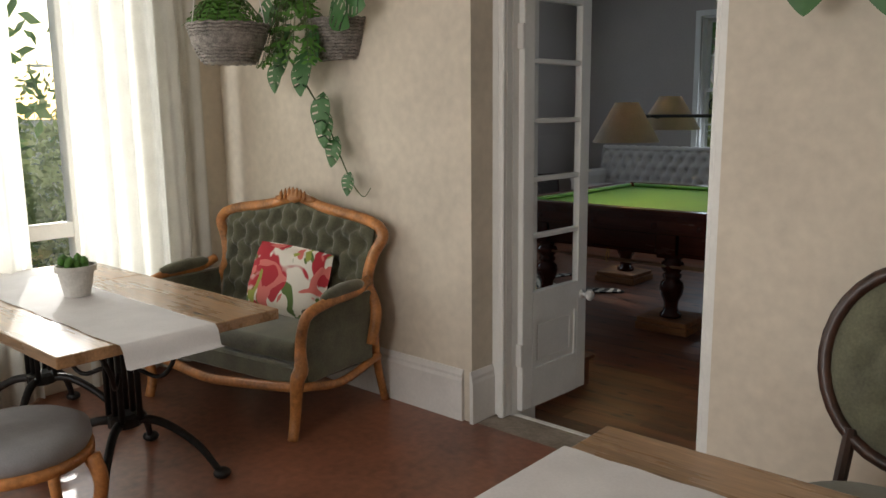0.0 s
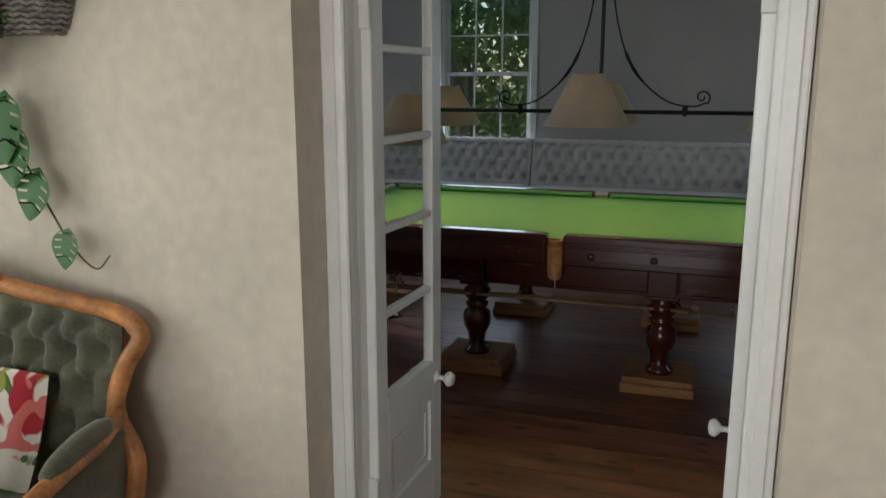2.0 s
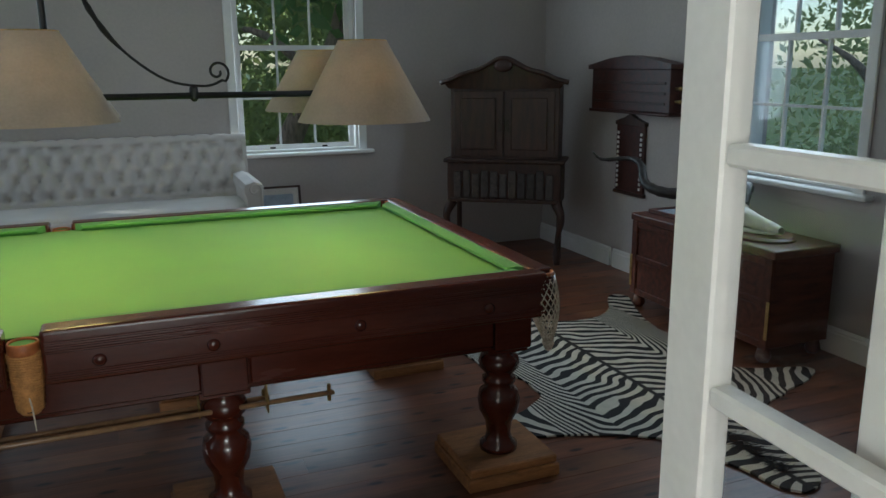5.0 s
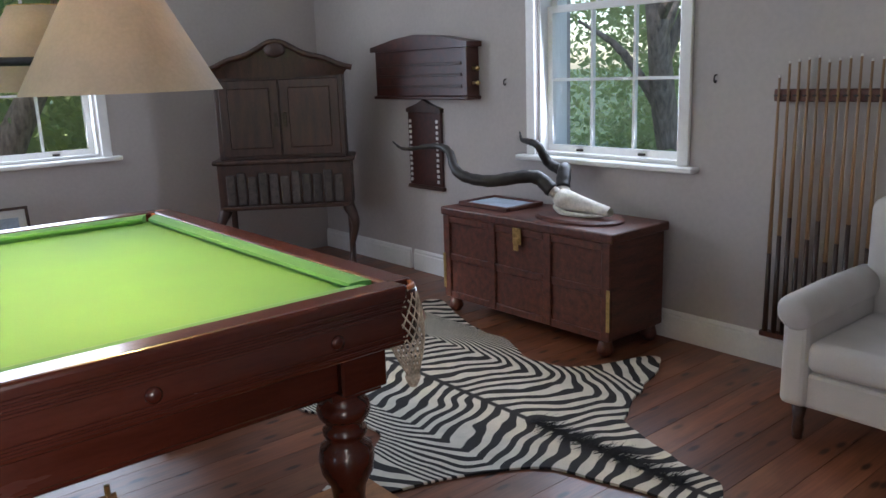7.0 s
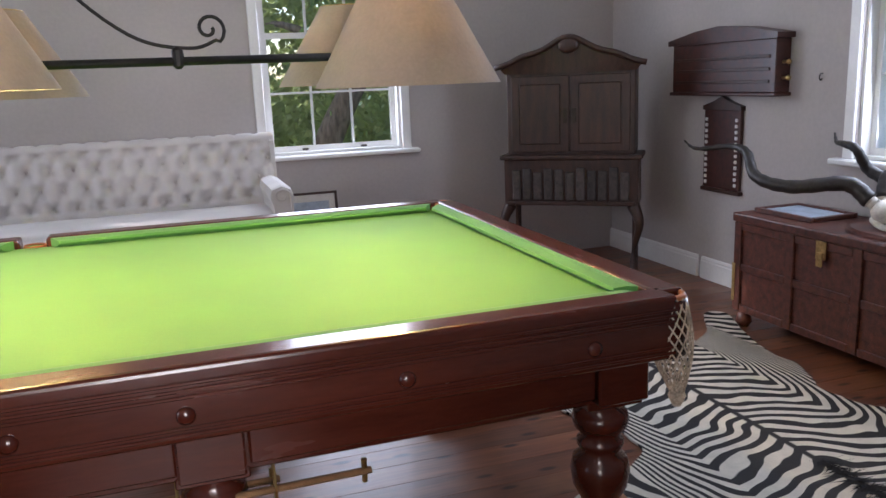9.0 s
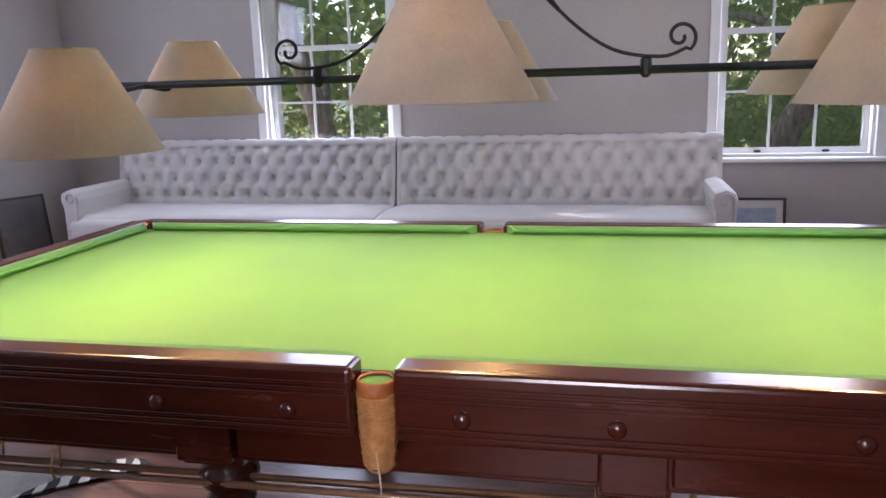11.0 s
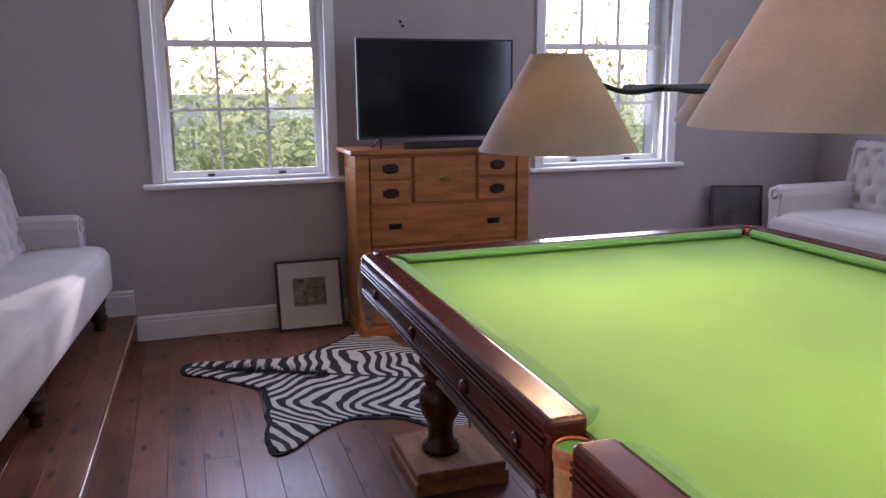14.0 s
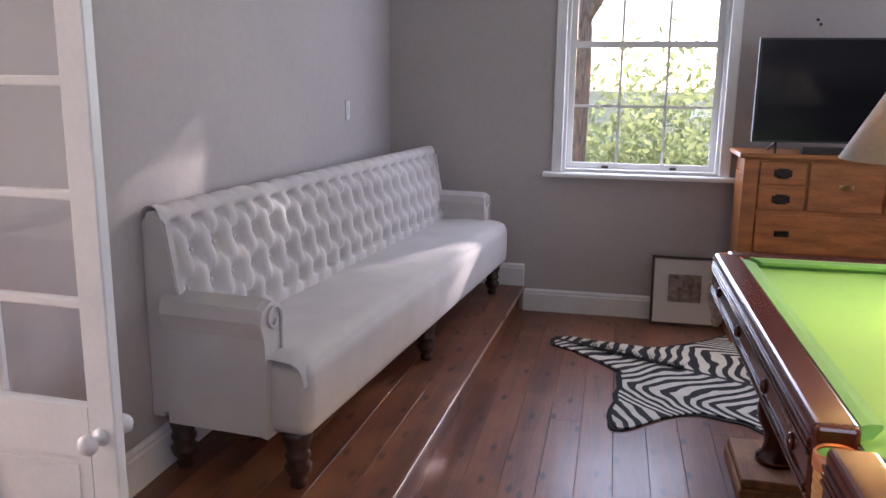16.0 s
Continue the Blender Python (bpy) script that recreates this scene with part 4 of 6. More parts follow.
long_sofa("very long pale grey linen sofa with deep buttons on the step", 3.17, (-2.78, 3.50, 0.192), 174.6, legs=3, D=0.64, SH=0.53, stout=1.35, setback=0.13)
long_sofa("pale linen buttoned sofa below the window on the step", 2.46, (-5.55, 8.62, 0.19), 0, arms=(1, 0), legs=2)
long_sofa("pale linen buttoned sofa with one rolled arm", 2.46, (-3.08, 8.62, 0.19), 0, arms=(0, 1), legs=2)


def armchair(at, rz):
    s = thing("armchair", "pale linen armchair with rolled arms beside the cue rack", "armchair", at=at, rz=rz)
    part("seat_cushion", box(0.10, 0.72, -0.02, 0.62, 0.32, 0.46, 0.05, seg=4), LINEN, s, smooth=True)
    part("seat_body", box(0.02, 0.80, 0.0, 0.74, 0.16, 0.32, 0.02, seg=2), LINEN, s)
    part("backrest", box(0.06, 0.76, 0.60, 0.78, 0.30, 0.98, 0.06, seg=4), LINEN, s, smooth=True)
    for x in (0.0, 0.70):
        arm = part("arm", box(x, x + 0.12, -0.02, 0.70, 0.16, 0.58, 0.03, seg=3), LINEN, s)
        part("arm_roll", tube([(x + 0.06, -0.05, 0.575), (x + 0.06, -0.03, 0.58), (x + 0.06, 0.30, 0.585), (x + 0.06, 0.66, 0.58)], [0.06, 0.078, 0.08, 0.078], 20), LINEN, arm, smooth=True)
    for x in (0.07, 0.75):
        for y in (0.04, 0.70):
            o = part("leg", lathe([(0.02, 0), (0.026, 0.05), (0.022, 0.09), (0.034, 0.16)], 12), DARKW, s, smooth=True)
            o.location = (x, y, 0)
    return s


armchair((1.68, 4.72, 0.0), -90)

# ---- television on the pine chest of drawers ----
DRX, DRY = -5.66, 5.99
dr = thing("chest_of_drawers", "honey pine chest of drawers under the television", "chest of drawers", at=(DRX, DRY, 0))
part("carcass", box(-0.46, -0.025, -0.60, 0.60, 0.08, 1.25, 0.004), PINE, dr)
part("top", box(-0.48, 0.03, -0.655, 0.655, 1.2505, 1.285, 0.010, seg=2), PINE, dr)
part("plinth", box(-0.46, 0.0, -0.61, 0.61, 0.0, 0.0795, 0.006), PINE, dr)
for y in (-0.575, 0.575):
    bm = box(-0.024, 0.0, y - 0.045, y + 0.045, 0.08, 1.25, 0.004)
    part("corner_post", bm, PINE, dr)
for s in (-1, 1):
    part("side_panel", box(-0.40, -0.06, *sorted((s * 0.601, s * 0.612)), 0.20, 1.15, 0.008), PINE, dr)


def drawer(y0, y1, z0, z1, handle):
    d = part("drawer", box(-0.022, -0.004, y0 + 0.006, y1 - 0.006, z0 + 0.006, z1 - 0.006, 0.004), PINE, dr)
    spots = [(y0 + y1) / 2] if y1 - y0 < 0.6 else [y0 + 0.17, y1 - 0.17]
    for y in spots:
        z = (z0 + z1) / 2
        if handle == "plate":
            bm = box(-0.004, 0.0, y - 0.055, y + 0.055, z - 0.022, z + 0.022, 0.002)
            box(-0.004, 0.001, y - 0.035, y + 0.035, z - 0.032, z + 0.032, 0.002, bm=bm)
            tube(smooth_path([(0.0, y - 0.04, z + 0.006), (0.018, y - 0.03, z - 0.012), (0.02, y, z - 0.018), (0.018, y + 0.03, z - 0.012), (0.0, y + 0.04, z + 0.006)], 3), 0.004, 6, bm=bm)
            part("handle", bm, HARDW, d, "dark bronze drop handle")
        else:
            bm = grid(lambda u, v: Vector((-0.003 + 0.026 * math.sin(math.pi * u) * math.sin(math.pi * 0.5 * (0.15 + 0.85 * v)), y + 0.042 * math.cos(math.pi * u), z - 0.014 + 0.036 * v * math.sin(math.pi * u) ** 0.6)), 12, 6)
            box(-0.004, 0.0, y - 0.045, y + 0.045, z - 0.016, z + 0.022, 0.002, bm=bm)
            part("handle", bm, BRASS if handle == "brass" else HARDW, d, "cup pull handle", smooth=False)
    return d


for s in (-1, 1):
    a, b = sorted((s * 0.525, s * 0.235))
    drawer(a, b, 1.08, 1.235, "plate")
    drawer(a, b, 0.915, 1.07, "plate")
drawer(-0.225, 0.225, 0.915, 1.235, "brass")
for k in range(3):
    drawer(-0.525, 0.525, 0.095 + k * 0.27, 0.355 + k * 0.27, "cup")

tv = thing("television", "large black flat television standing on the chest", "television", at=(-5.74, 5.96, 1.2855), rz=2)
part("screen", box(0.0, 0.014, -0.545, 0.545, 0.075, 0.705), SCREEN, tv)
part("bezel", bevel_frame(1.106, 0.646, 0.012, 0.03, at=(0, 0, 0)), BLACKP, tv).matrix_basis = pose(0.018, -0.553, 0.067, 0, 0, 90)
part("back_cover", box(-0.045, -0.0005, -0.50, 0.50, 0.10, 0.66, 0.02, seg=2), BLACKP, tv)
for y in (-0.40, 0.40):
    bm = tube([(0.10, y * 1.06, 0.008), (0.0, y, 0.075), (-0.12, y * 1.06, 0.008)], 0.008, 6)
    part("foot", bm, BLACKP, tv)
part("badge", box(0.0142, 0.0155, -0.04, 0.04, 0.068, 0.074), PLASTIC, tv, "small plain bright badge")
bar = thing("soundbar", "slim black box in front of the television", "soundbar", at=(-5.72, 5.98, 1.2855))
part("case", box(0.03, 0.085, -0.28, 0.28, 0, 0.045, 0.008, seg=2), BLACKP, bar)
part("trim", box(0.0852, 0.087, -0.27, 0.27, 0.018, 0.024), HARDW, bar)


def picture(name, label, at, rz, w, h, lean, art, mount=0.06, frame_mat=DARKW):
    """A framed picture leaning on a wall; local x across, foot at the origin."""
    p = thing(name, label, "framed picture", at=at, rz=rz)
    p.matrix_basis = pose(*at, 0, 0, rz) @ pose(0, 0, 0, -lean, 0, 0)
    part("picture_frame", bevel_frame(w, h, 0.02, 0.024, at=(-w / 2, 0, 0)), frame_mat, p)
    part("mount", box(-w / 2 + 0.02, w / 2 - 0.02, 0.010, 0.016, 0.02, h - 0.02), MOUNT, p)
    part("print", box(-w / 2 + 0.02 + mount, w / 2 - 0.02 - mount, 0.0075, 0.0098, 0.02 + mount * 1.5, h - 0.02 - mount * 1.1), art, p)
    part("glass", box(-w / 2 + 0.02, w / 2 - 0.02, 0.004, 0.006, 0.02, h - 0.02), GLASS, p).visible_shadow = False
    return p


picture("framed_print", "framed sepia etching in a white mount leaning on the wall", (-6.0, 5.10, 0.004), 90, 0.47, 0.50, 12, PRINT, 0.10)
picture("framed_picture", "dark framed picture leaning in the corner behind the sofa", (-5.92, 8.62, 0.195), 70, 0.42, 0.68, 8, SMOKED, 0.0)
picture("framed_certificate", "black framed certificate leaning below the window", (-0.35, 9.40, 0.195), 0, 0.42, 0.56, 9, BLUEP, 0.05)

# ---- corner with cabinet, scoreboard, chest and skull ----
cab = thing("corner_cabinet", "dark carved wooden cabinet with arched top on cabriole legs", "cabinet", at=(1.55, 8.72, 0), rz=-36)
# local x across the front, y backwards
part("stand", box(-0.52, 0.52, 0.0, 0.36, 0.58, 0.94, 0.006), DARKW, cab)
part("stand_moulding", box(-0.55, 0.55, -0.03, 0.37, 0.9405, 0.975, 0.008), DARKW, cab)
part("body", box(-0.49, 0.49, 0.02, 0.36, 0.9755, 1.62, 0.006), DARKW, cab)
for s in (-1, 1):
    d = part("door", box(*sorted((s * 0.005, s * 0.455)), 0.0, 0.0195, 1.0, 1.58, 0.005), DARKW, cab)
    part("door_panel", box(*sorted((s * 0.07, s * 0.39)), -0.010, -0.0005, 1.06, 1.52, 0.008), DARKW, d)
    part("escutcheon", box(*sorted((s * 0.02, s * 0.05)), -0.006, -0.0005, 1.22, 1.33, 0.002), HARDW, d, "dark bronze lock plate")
bm = bmesh.new()
N = 28
def crest(u):
    return 1.62 + 0.05 + 0.17 * max(0.0, math.cos((u) * math.pi * 0.62)) ** 1.3 + 0.02 * math.cos(u * 9)
f = [bm.verts.new((u * 0.54, -0.03, crest(u))) for u in [(-1 + 2 * i / N) for i in range(N + 1)]]
g = [bm.verts.new((u * 0.50, -0.005, 1.60)) for u in [(-1 + 2 * i / N) for i in range(N + 1)]]
h = [bm.verts.new((u * 0.54, 0.34, crest(u))) for u in [(-1 + 2 * i / N) for i in range(N + 1)]]
for i in range(N):
    bm.faces.new((g[i], g[i + 1], f[i + 1], f[i]))
    bm.faces.new((f[i], f[i + 1], h[i + 1], h[i]))
part("cornice", bm, DARKW, cab)
part("cornice_moulding", tube([v for v in [(u * 0.57, -0.035, crest(u)) for u in [(-1 + 2 * i / N) for i in range(N + 1)]]], 0.022, 8), DARKW, cab, smooth=True)
part("crest_carving", ball(0.06, 2, at=(0, -0.04, 1.80), squash=(1.4, 0.4, 1)), DARKW, cab, smooth=True)
for s in (-1, 1):
    leg = smooth_path([(s * 0.48, 0.04, 0.58), (s * 0.53, 0.0, 0.44), (s * 0.49, 0.03, 0.22), (s * 0.50, 0.0, 0.02)], 5)
    part("leg", tube(leg, [0.05 - 0.032 * min(1, i / 10) if i < 12 else 0.03 for i in range(len(leg))], 10), DARKW, cab, smooth=True)
    part("leg", tube([(s * 0.48, 0.32, 0.58), (s * 0.48, 0.32, 0.0)], 0.025, 8), DARKW, cab)
for i in range(11):
    x = -0.42 + i * 0.084
    o = part("book_spine", box(x - 0.034, x + 0.034, -0.022, -0.0005, 0.62, 0.86 + 0.02 * math.sin(i * 2.3), 0.010, seg=2), SPINE, cab)
part("drawer_lip", box(-0.50, 0.50, -0.03, -0.0005, 0.582, 0.612, 0.006), DARKW, cab)

sc = thing("wall_cabinet", "dark wooden scoreboard box with pediment on the wall", "wall cabinet", at=(XR, 7.97, 1.42), rz=-90)
# local x along the wall (north), y into the wall
part("case", box(-0.55, 0.55, -0.12, -0.001, 0.0, 0.34, 0.005), SCOREW, sc)
bm = bmesh.new()
pts = [(-0.58, 0.34), (0.58, 0.34), (0.58, 0.375), (0.25, 0.43), (0.0, 0.45), (-0.25, 0.43), (-0.58, 0.375)]
f = [bm.verts.new((x, -0.145, z)) for x, z in pts]
g = [bm.verts.new((x, -0.001, z)) for x, z in pts]
bm.faces.new(f); bm.faces.new(g[::-1])
for i in range(len(pts)):
    bm.faces.new((f[i], g[i], g[(i + 1) % len(pts)], f[(i + 1) % len(pts)]))
bmesh.ops.recalc_face_normals(bm, faces=bm.faces)
part("pediment", bm, SCOREW, sc)
part("shelf_lip", box(-0.57, 0.57, -0.135, -0.001, -0.025, -0.0005, 0.006), SCOREW, sc)
for z in (0.06, 0.14, 0.22):
    part("score_rail", box(-0.50, 0.50, -0.13, -0.1205, z, z + 0.02, 0.003), DARKW, sc)
for z in (0.09, 0.19):
    o = part("peg", lathe([(0.012, 0), (0.010, 0.03), (0.018, 0.045), (0.012, 0.06)], 10), BRASS, sc, smooth=True)
    o.matrix_basis = pose(0.55, -0.06, z, 0, 90, 0)

sb = thing("score_marker", "dark wooden cribbage-style score marker with white pegs", "scoreboard", at=(XR, 8.04, 0.69), rz=-90)
part("board", box(-0.20, 0.20, -0.03, -0.001, 0.03, 0.60, 0.004), SCOREW, sb)
part("foot_moulding", box(-0.22, 0.22, -0.04, -0.001, 0.0, 0.0295, 0.006), DARKW, sb)
bm = bmesh.new()
pts = [(-0.21, 0.6005), (0.21, 0.6005), (0.21, 0.63), (0.08, 0.665), (0.0, 0.70), (-0.08, 0.665), (-0.21, 0.63)]
f = [bm.verts.new((x, -0.04, z)) for x, z in pts]
g = [bm.verts.new((x, -0.001, z)) for x, z in pts]
bm.faces.new(f); bm.faces.new(g[::-1])
for i in range(len(pts)):
    bm.faces.new((f[i], g[i], g[(i + 1) % len(pts)], f[(i + 1) % len(pts)]))
bmesh.ops.recalc_face_normals(bm, faces=bm.faces)
part("pediment", bm, DARKW, sb)
pegm = None
for s in (-1, 1):
    for k in range(12):
        if pegm is None:
            o = part("peg", box(-0.012, 0.012, -0.010, 0, -0.012, 0.012, 0.002), PLASTIC, sb)
            pegm = o.data
        else:
            o = new("peg", pegm)
            o.parent = sb
        o.location = (s * 0.165, -0.0305, 0.07 + k * 0.042)

for y in (7.15, 5.55):
    hk = thing("picture_hook", "small dark iron hook on the bare wall", "hook", at=(XR, y, 1.51), group="wall hooks")
    part("hook", tube(smooth_path([(0, 0, 0.02), (-0.02, 0, 0.015), (-0.025, 0, -0.01), (-0.012, 0, -0.02), (-0.006, 0, -0.008)], 4), 0.004, 6), IRON, hk)

# chest: local x along its front (north), y to the wall
ch = thing("storage_chest", "dark panelled wooden chest with brass lock", "chest", at=(1.88, 6.50, 0), rz=-90)
L2 = 0.70
part("body", box(-L2, L2, 0.02, 0.50, 0.10, 0.66, 0.006), CHESTW, ch)
part("lid", box(-L2 - 0.02, L2 + 0.02, 0.0, 0.52, 0.6605, 0.715, 0.010, seg=2), CHESTW, ch)
for x in (-L2 + 0.03, -0.235, 0.235, L2 - 0.03):
    part("stile", box(x - 0.03, x + 0.03, 0.003, 0.0195, 0.10, 0.66, 0.004), CHESTW, ch)
for z in (0.12, 0.38, 0.635):
    for a, b in ((-0.64, -0.266), (-0.204, 0.204), (0.266, 0.64)):
        part("rail", box(a, b, 0.006, 0.0195, z - 0.022, z + 0.022, 0.004), CHESTW, ch)
part("lock_plate", box(-0.035, 0.035, -0.006, 0.0025, 0.56, 0.66, 0.003), BRASS, ch, "bright brass lock plate")
part("hasp", box(-0.022, 0.022, -0.016, -0.0065, 0.52, 0.60, 0.004), BRASS, ch, "brass hasp")
for s in (-1, 1):
    part("corner_strap", box(*sorted((s * (L2 + 0.004), s * (L2 - 0.02))), -0.001, 0.0028, 0.16, 0.40, 0.0), BRASS, ch, "worn brass corner strap")
    for y in (0.05, 0.45):
        part("foot", lathe([(0.03, 0), (0.05, 0.03), (0.035, 0.10)], 12, at=(s * (L2 - 0.06), y, 0)), CHESTW, ch, smooth=True)
bk = thing("tray", "flat dark tray with a blue-grey glazed top on the chest", "tray", at=(2.16, 6.93, 0.7155), rz=-90)
bm = bmesh.new()
for x0, x1, y0, y1 in ((-0.23, 0.23, -0.17, -0.145), (-0.23, 0.23, 0.145, 0.17), (-0.23, -0.205, -0.145, 0.145), (0.205, 0.23, -0.145, 0.145)):
    box(x0, x1, y0, y1, 0, 0.028, 0.004, bm=bm)
part("rim", bm, CHESTW, bk)
part("panel", box(-0.204, 0.204, -0.144, 0.144, 0.0, 0.016), BLUEP, bk)

SKX, SKY, SKZ = 2.12, 6.22, 0.7155
pl = thing("skull_plaque", "oval dark wooden plaque lying on the chest", "plaque", at=(SKX, SKY, SKZ))
bm = lathe([(0.20, 0), (0.20, 0.012), (0.185, 0.024), (0.0, 0.026)], 36, caps=False)
for v in bm.verts:
    v.co.y *= 1.5
part("board", bm, CHESTW, pl, smooth=False)
sk = thing("antelope_skull", "bleached antelope skull with long spiral black horns", "animal skull", at=(SKX - 0.02, SKY + 0.02, SKZ + 0.026))
# snout points south (-y)
def skull(u, v):
    a = 2 * math.pi * v
    y = 0.13 - 0.40 * u
    w = 0.085 * (1 - 0.72 * u ** 0.8) * (0.5 + 0.5 * min(1, u / 0.12)) + 0.010 * math.sin(u * 9)
    hh = 0.075 * (1 - 0.62 * u) * (0.5 + 0.5 * min(1, u / 0.12))
    z = 0.085 - 0.045 * u + hh * math.sin(a) * (1.0 if math.sin(a) > 0 else 0.8)
    eye = math.exp(-((u - 0.33) / 0.07) ** 2) * max(0, abs(math.cos(a)) - 0.5) * 0.05
    return Vector(((w - eye) * math.cos(a), y, z))
bm = grid(skull, 30, 24)
part("cranium", bm, BONE, sk, smooth=True)
for s in (-1, 1):
    part("jaw", tube(smooth_path([(s * 0.05, 0.10, 0.05), (s * 0.06, 0.03, 0.016), (s * 0.035, -0.12, 0.012), (s * 0.014, -0.24, 0.022)], 5), [0.022, 0.022, 0.021, 0.020, 0.018, 0.017, 0.016, 0.015, 0.014, 0.013, 0.012, 0.011, 0.010, 0.009, 0.008, 0.008][:16], 8), BONE, sk, smooth=True)
    part("horn_core", tube([(s * 0.04, 0.10, 0.12), (s * 0.05, 0.15, 0.15)], 0.034, 10), BONE, sk, smooth=True)
    ctrl = [(s * 0.045, 0.13, 0.14), (s * 0.10, 0.24, 0.22), (s * 0.22 if s > 0 else s * 0.30, 0.42, 0.20), (s * 0.20 if s > 0 else s * 0.36, 0.62, 0.24), (s * 0.12 if s > 0 else s * 0.30, 0.78, 0.36), (s * 0.16 if s > 0 else s * 0.30, 0.93, 0.385), (s * 0.26 if s > 0 else s * 0.42, 1.08, 0.37), (s * 0.32 if s > 0 else s * 0.46, 1.16, 0.42)]
    if s > 0:
        ctrl = [(0.045, 0.13, 0.14), (0.12, 0.18, 0.24), (0.20, 0.26, 0.22), (0.17, 0.36, 0.27), (0.10, 0.38, 0.38), (0.13, 0.50, 0.40), (0.20, 0.62, 0.40), (0.24, 0.68, 0.45)]
    path = smooth_path(ctrl, 8)
    n = len(path)
    part("horn", tube(path, [0.043 * (1 - (i / n) ** 1.3) + 0.003 + 0.0022 * math.sin(i * 2.1) for i in range(n)], 12), HORN, sk, "long dark twisted horn", smooth=True)

rack = thing("cue_rack", "wall rack holding a row of snooker cues", "cue rack", at=(XR, 4.98, 0), rz=-90)
part("clip_board", box(-0.22, 0.34, -0.05, -0.001, 1.395, 1.455, 0.005), CHESTW, rack)
part("foot_board", box(-0.22, 0.34, -0.07, -0.0225, 0.17, 0.20, 0.004), CHESTW, rack)
for i in range(11):
    x = 0.19 - i * 0.048
    part("clip", tube([(-x, -0.05, 1.425), (-x - 0.014, -0.075, 1.425), (-x + 0.006, -0.085, 1.425)], 0.004, 6), IRON, rack)
    c = thing("snooker_cue", "slim ash snooker cue with dark butt in the rack", "snooker cue", at=(XR - 0.062, 4.98 + x, 0.2005), group="cues in the wall rack")
    top = 1.40 - (0.09 if i == 0 else 0.03 * ((i * 7) % 4) / 4)
    part("shaft", tube([(0, 0, 0.42 + 0.1 * (i % 3)), (0.004, 0, top)], [0.0115, 0.006], 8), CUEW, c, smooth=True)
    part("butt", tube([(0, 0, 0), (0, 0, 0.42 + 0.1 * (i % 3))], [0.0145, 0.0115], 8), DARKW, c, smooth=True)
    part("tip", tube([(0.004, 0, top), (0.004, 0, top + 0.012)], 0.006, 8), MOUNT, c)


from mathutils.geometry import tessellate_polygon


# ---- zebra hides: half outlines mirrored about the spine, head towards +y ----
def hide(label, at, rz, scale, border, slim=1.0):
    r = thing("zebra_hide", label, "rug", at=at, rz=rz)
    half = [(0.05, 1.36), (0.12, 1.28), (0.15, 1.10), (0.21, 0.93), (0.31, 0.70), (0.64, 0.54), (1.02, 0.40), (1.06, 0.28), (0.80, 0.19), (0.60, 0.04), (0.58, -0.20), (0.70, -0.45), (0.72, -0.75),
            (0.84, -1.10), (0.97, -1.40), (0.84, -1.46), (0.62, -1.14), (0.35, -1.02), (0.13, -1.10), (0.06, -1.28), (0.03, -1.50)]
    half = [(x * slim, y) for x, y in half]
    ring = [Vector((x, y, 0)) for x, y in half] + [Vector((-x, y, 0)) for x, y in half[::-1]]
    ring = smooth_path(ring + [ring[0]], 4)[:-1]
    def flat(k, z0, z1):
        bm = bmesh.new()
        c = Vector((0, -0.05, 0))
        pts = []
        for p in ring:
            w = 0.012 * math.sin(p.x * 17 + p.y * 23)
            q = p + (p - c).normalized() * (k + w)
            pts.append((q.x * scale, q.y * scale))
        hi = [bm.verts.new((x, y, z1)) for x, y in pts]
        lo = [bm.verts.new((x, y, z0)) for x, y in pts]
        for tri in tessellate_polygon([[Vector((x, y, 0)) for x, y in pts]]):
            bm.faces.new([hi[q] for q in tri])
        for q in range(len(pts)):
            w = (q + 1) % len(pts)
            bm.faces.new((lo[q], lo[w], hi[w], hi[q]))
        bmesh.ops.recalc_face_normals(bm, faces=bm.faces)
        return bm
    if border:
        part("felt_backing", flat(0.035, 0.0005, 0.005), FELT, r, "black felt border")
    part("hide", flat(0, 0.0052 if border else 0.0005, 0.012), ZEBRA, r)
    mane = bmesh.new()
    rng = random.Random(5)
    for i in range(520):
        y = 0.40 + 0.80 * rng.random()
        x = rng.uniform(-0.02, 0.02)
        a, b = Vector((x * scale, y * scale, 0.012)), Vector(((x + rng.uniform(-0.11, 0.11)) * scale, (y + rng.uniform(-0.02, 0.08)) * scale, 0.018 + 0.025 * rng.random()))
        w = Vector((0.004, 0.004, 0))
        mane.faces.new([mane.verts.new(a - w), mane.verts.new(a + w), mane.verts.new(b)])
    part("mane", mane, FELT, r, "dark ridge of mane hair")
    return r


hide("black and white zebra hide on the plank floor beside the chest", (1.00, 5.95, 0.002), 180, 1.0, False)
hide("zebra hide with black felt edge on the plank floor", (-4.88, 5.38, 0.002), 153, 0.94, True, 1.0)

# light switch on the door wall
sw = thing("light_switch", "white plastic light switch on the plaster wall", "light switch", at=(-5.16, YD, 1.52))
part("plate", box(-0.036, 0.036, 0.0, 0.010, -0.06, 0.06, 0.004), PLASTIC, sw)
part("rocker", box(-0.012, 0.012, 0.0105, 0.016, -0.03, 0.03, 0.003), PLASTIC, sw)
for k, (y, z) in enumerate(((5.83, 2.14), (5.85, 2.11))):
    o = thing("wall_plug", "small dark screw hole in the plaster wall", "wall plug", at=(XL, y, z), group="screw holes above the television")
    part("plug", lathe([(0.010, 0), (0.010, 0.004), (0.004, 0.007)], 10), IRON, o).matrix_basis = pose(0, 0, 0, 0, 90, 0)

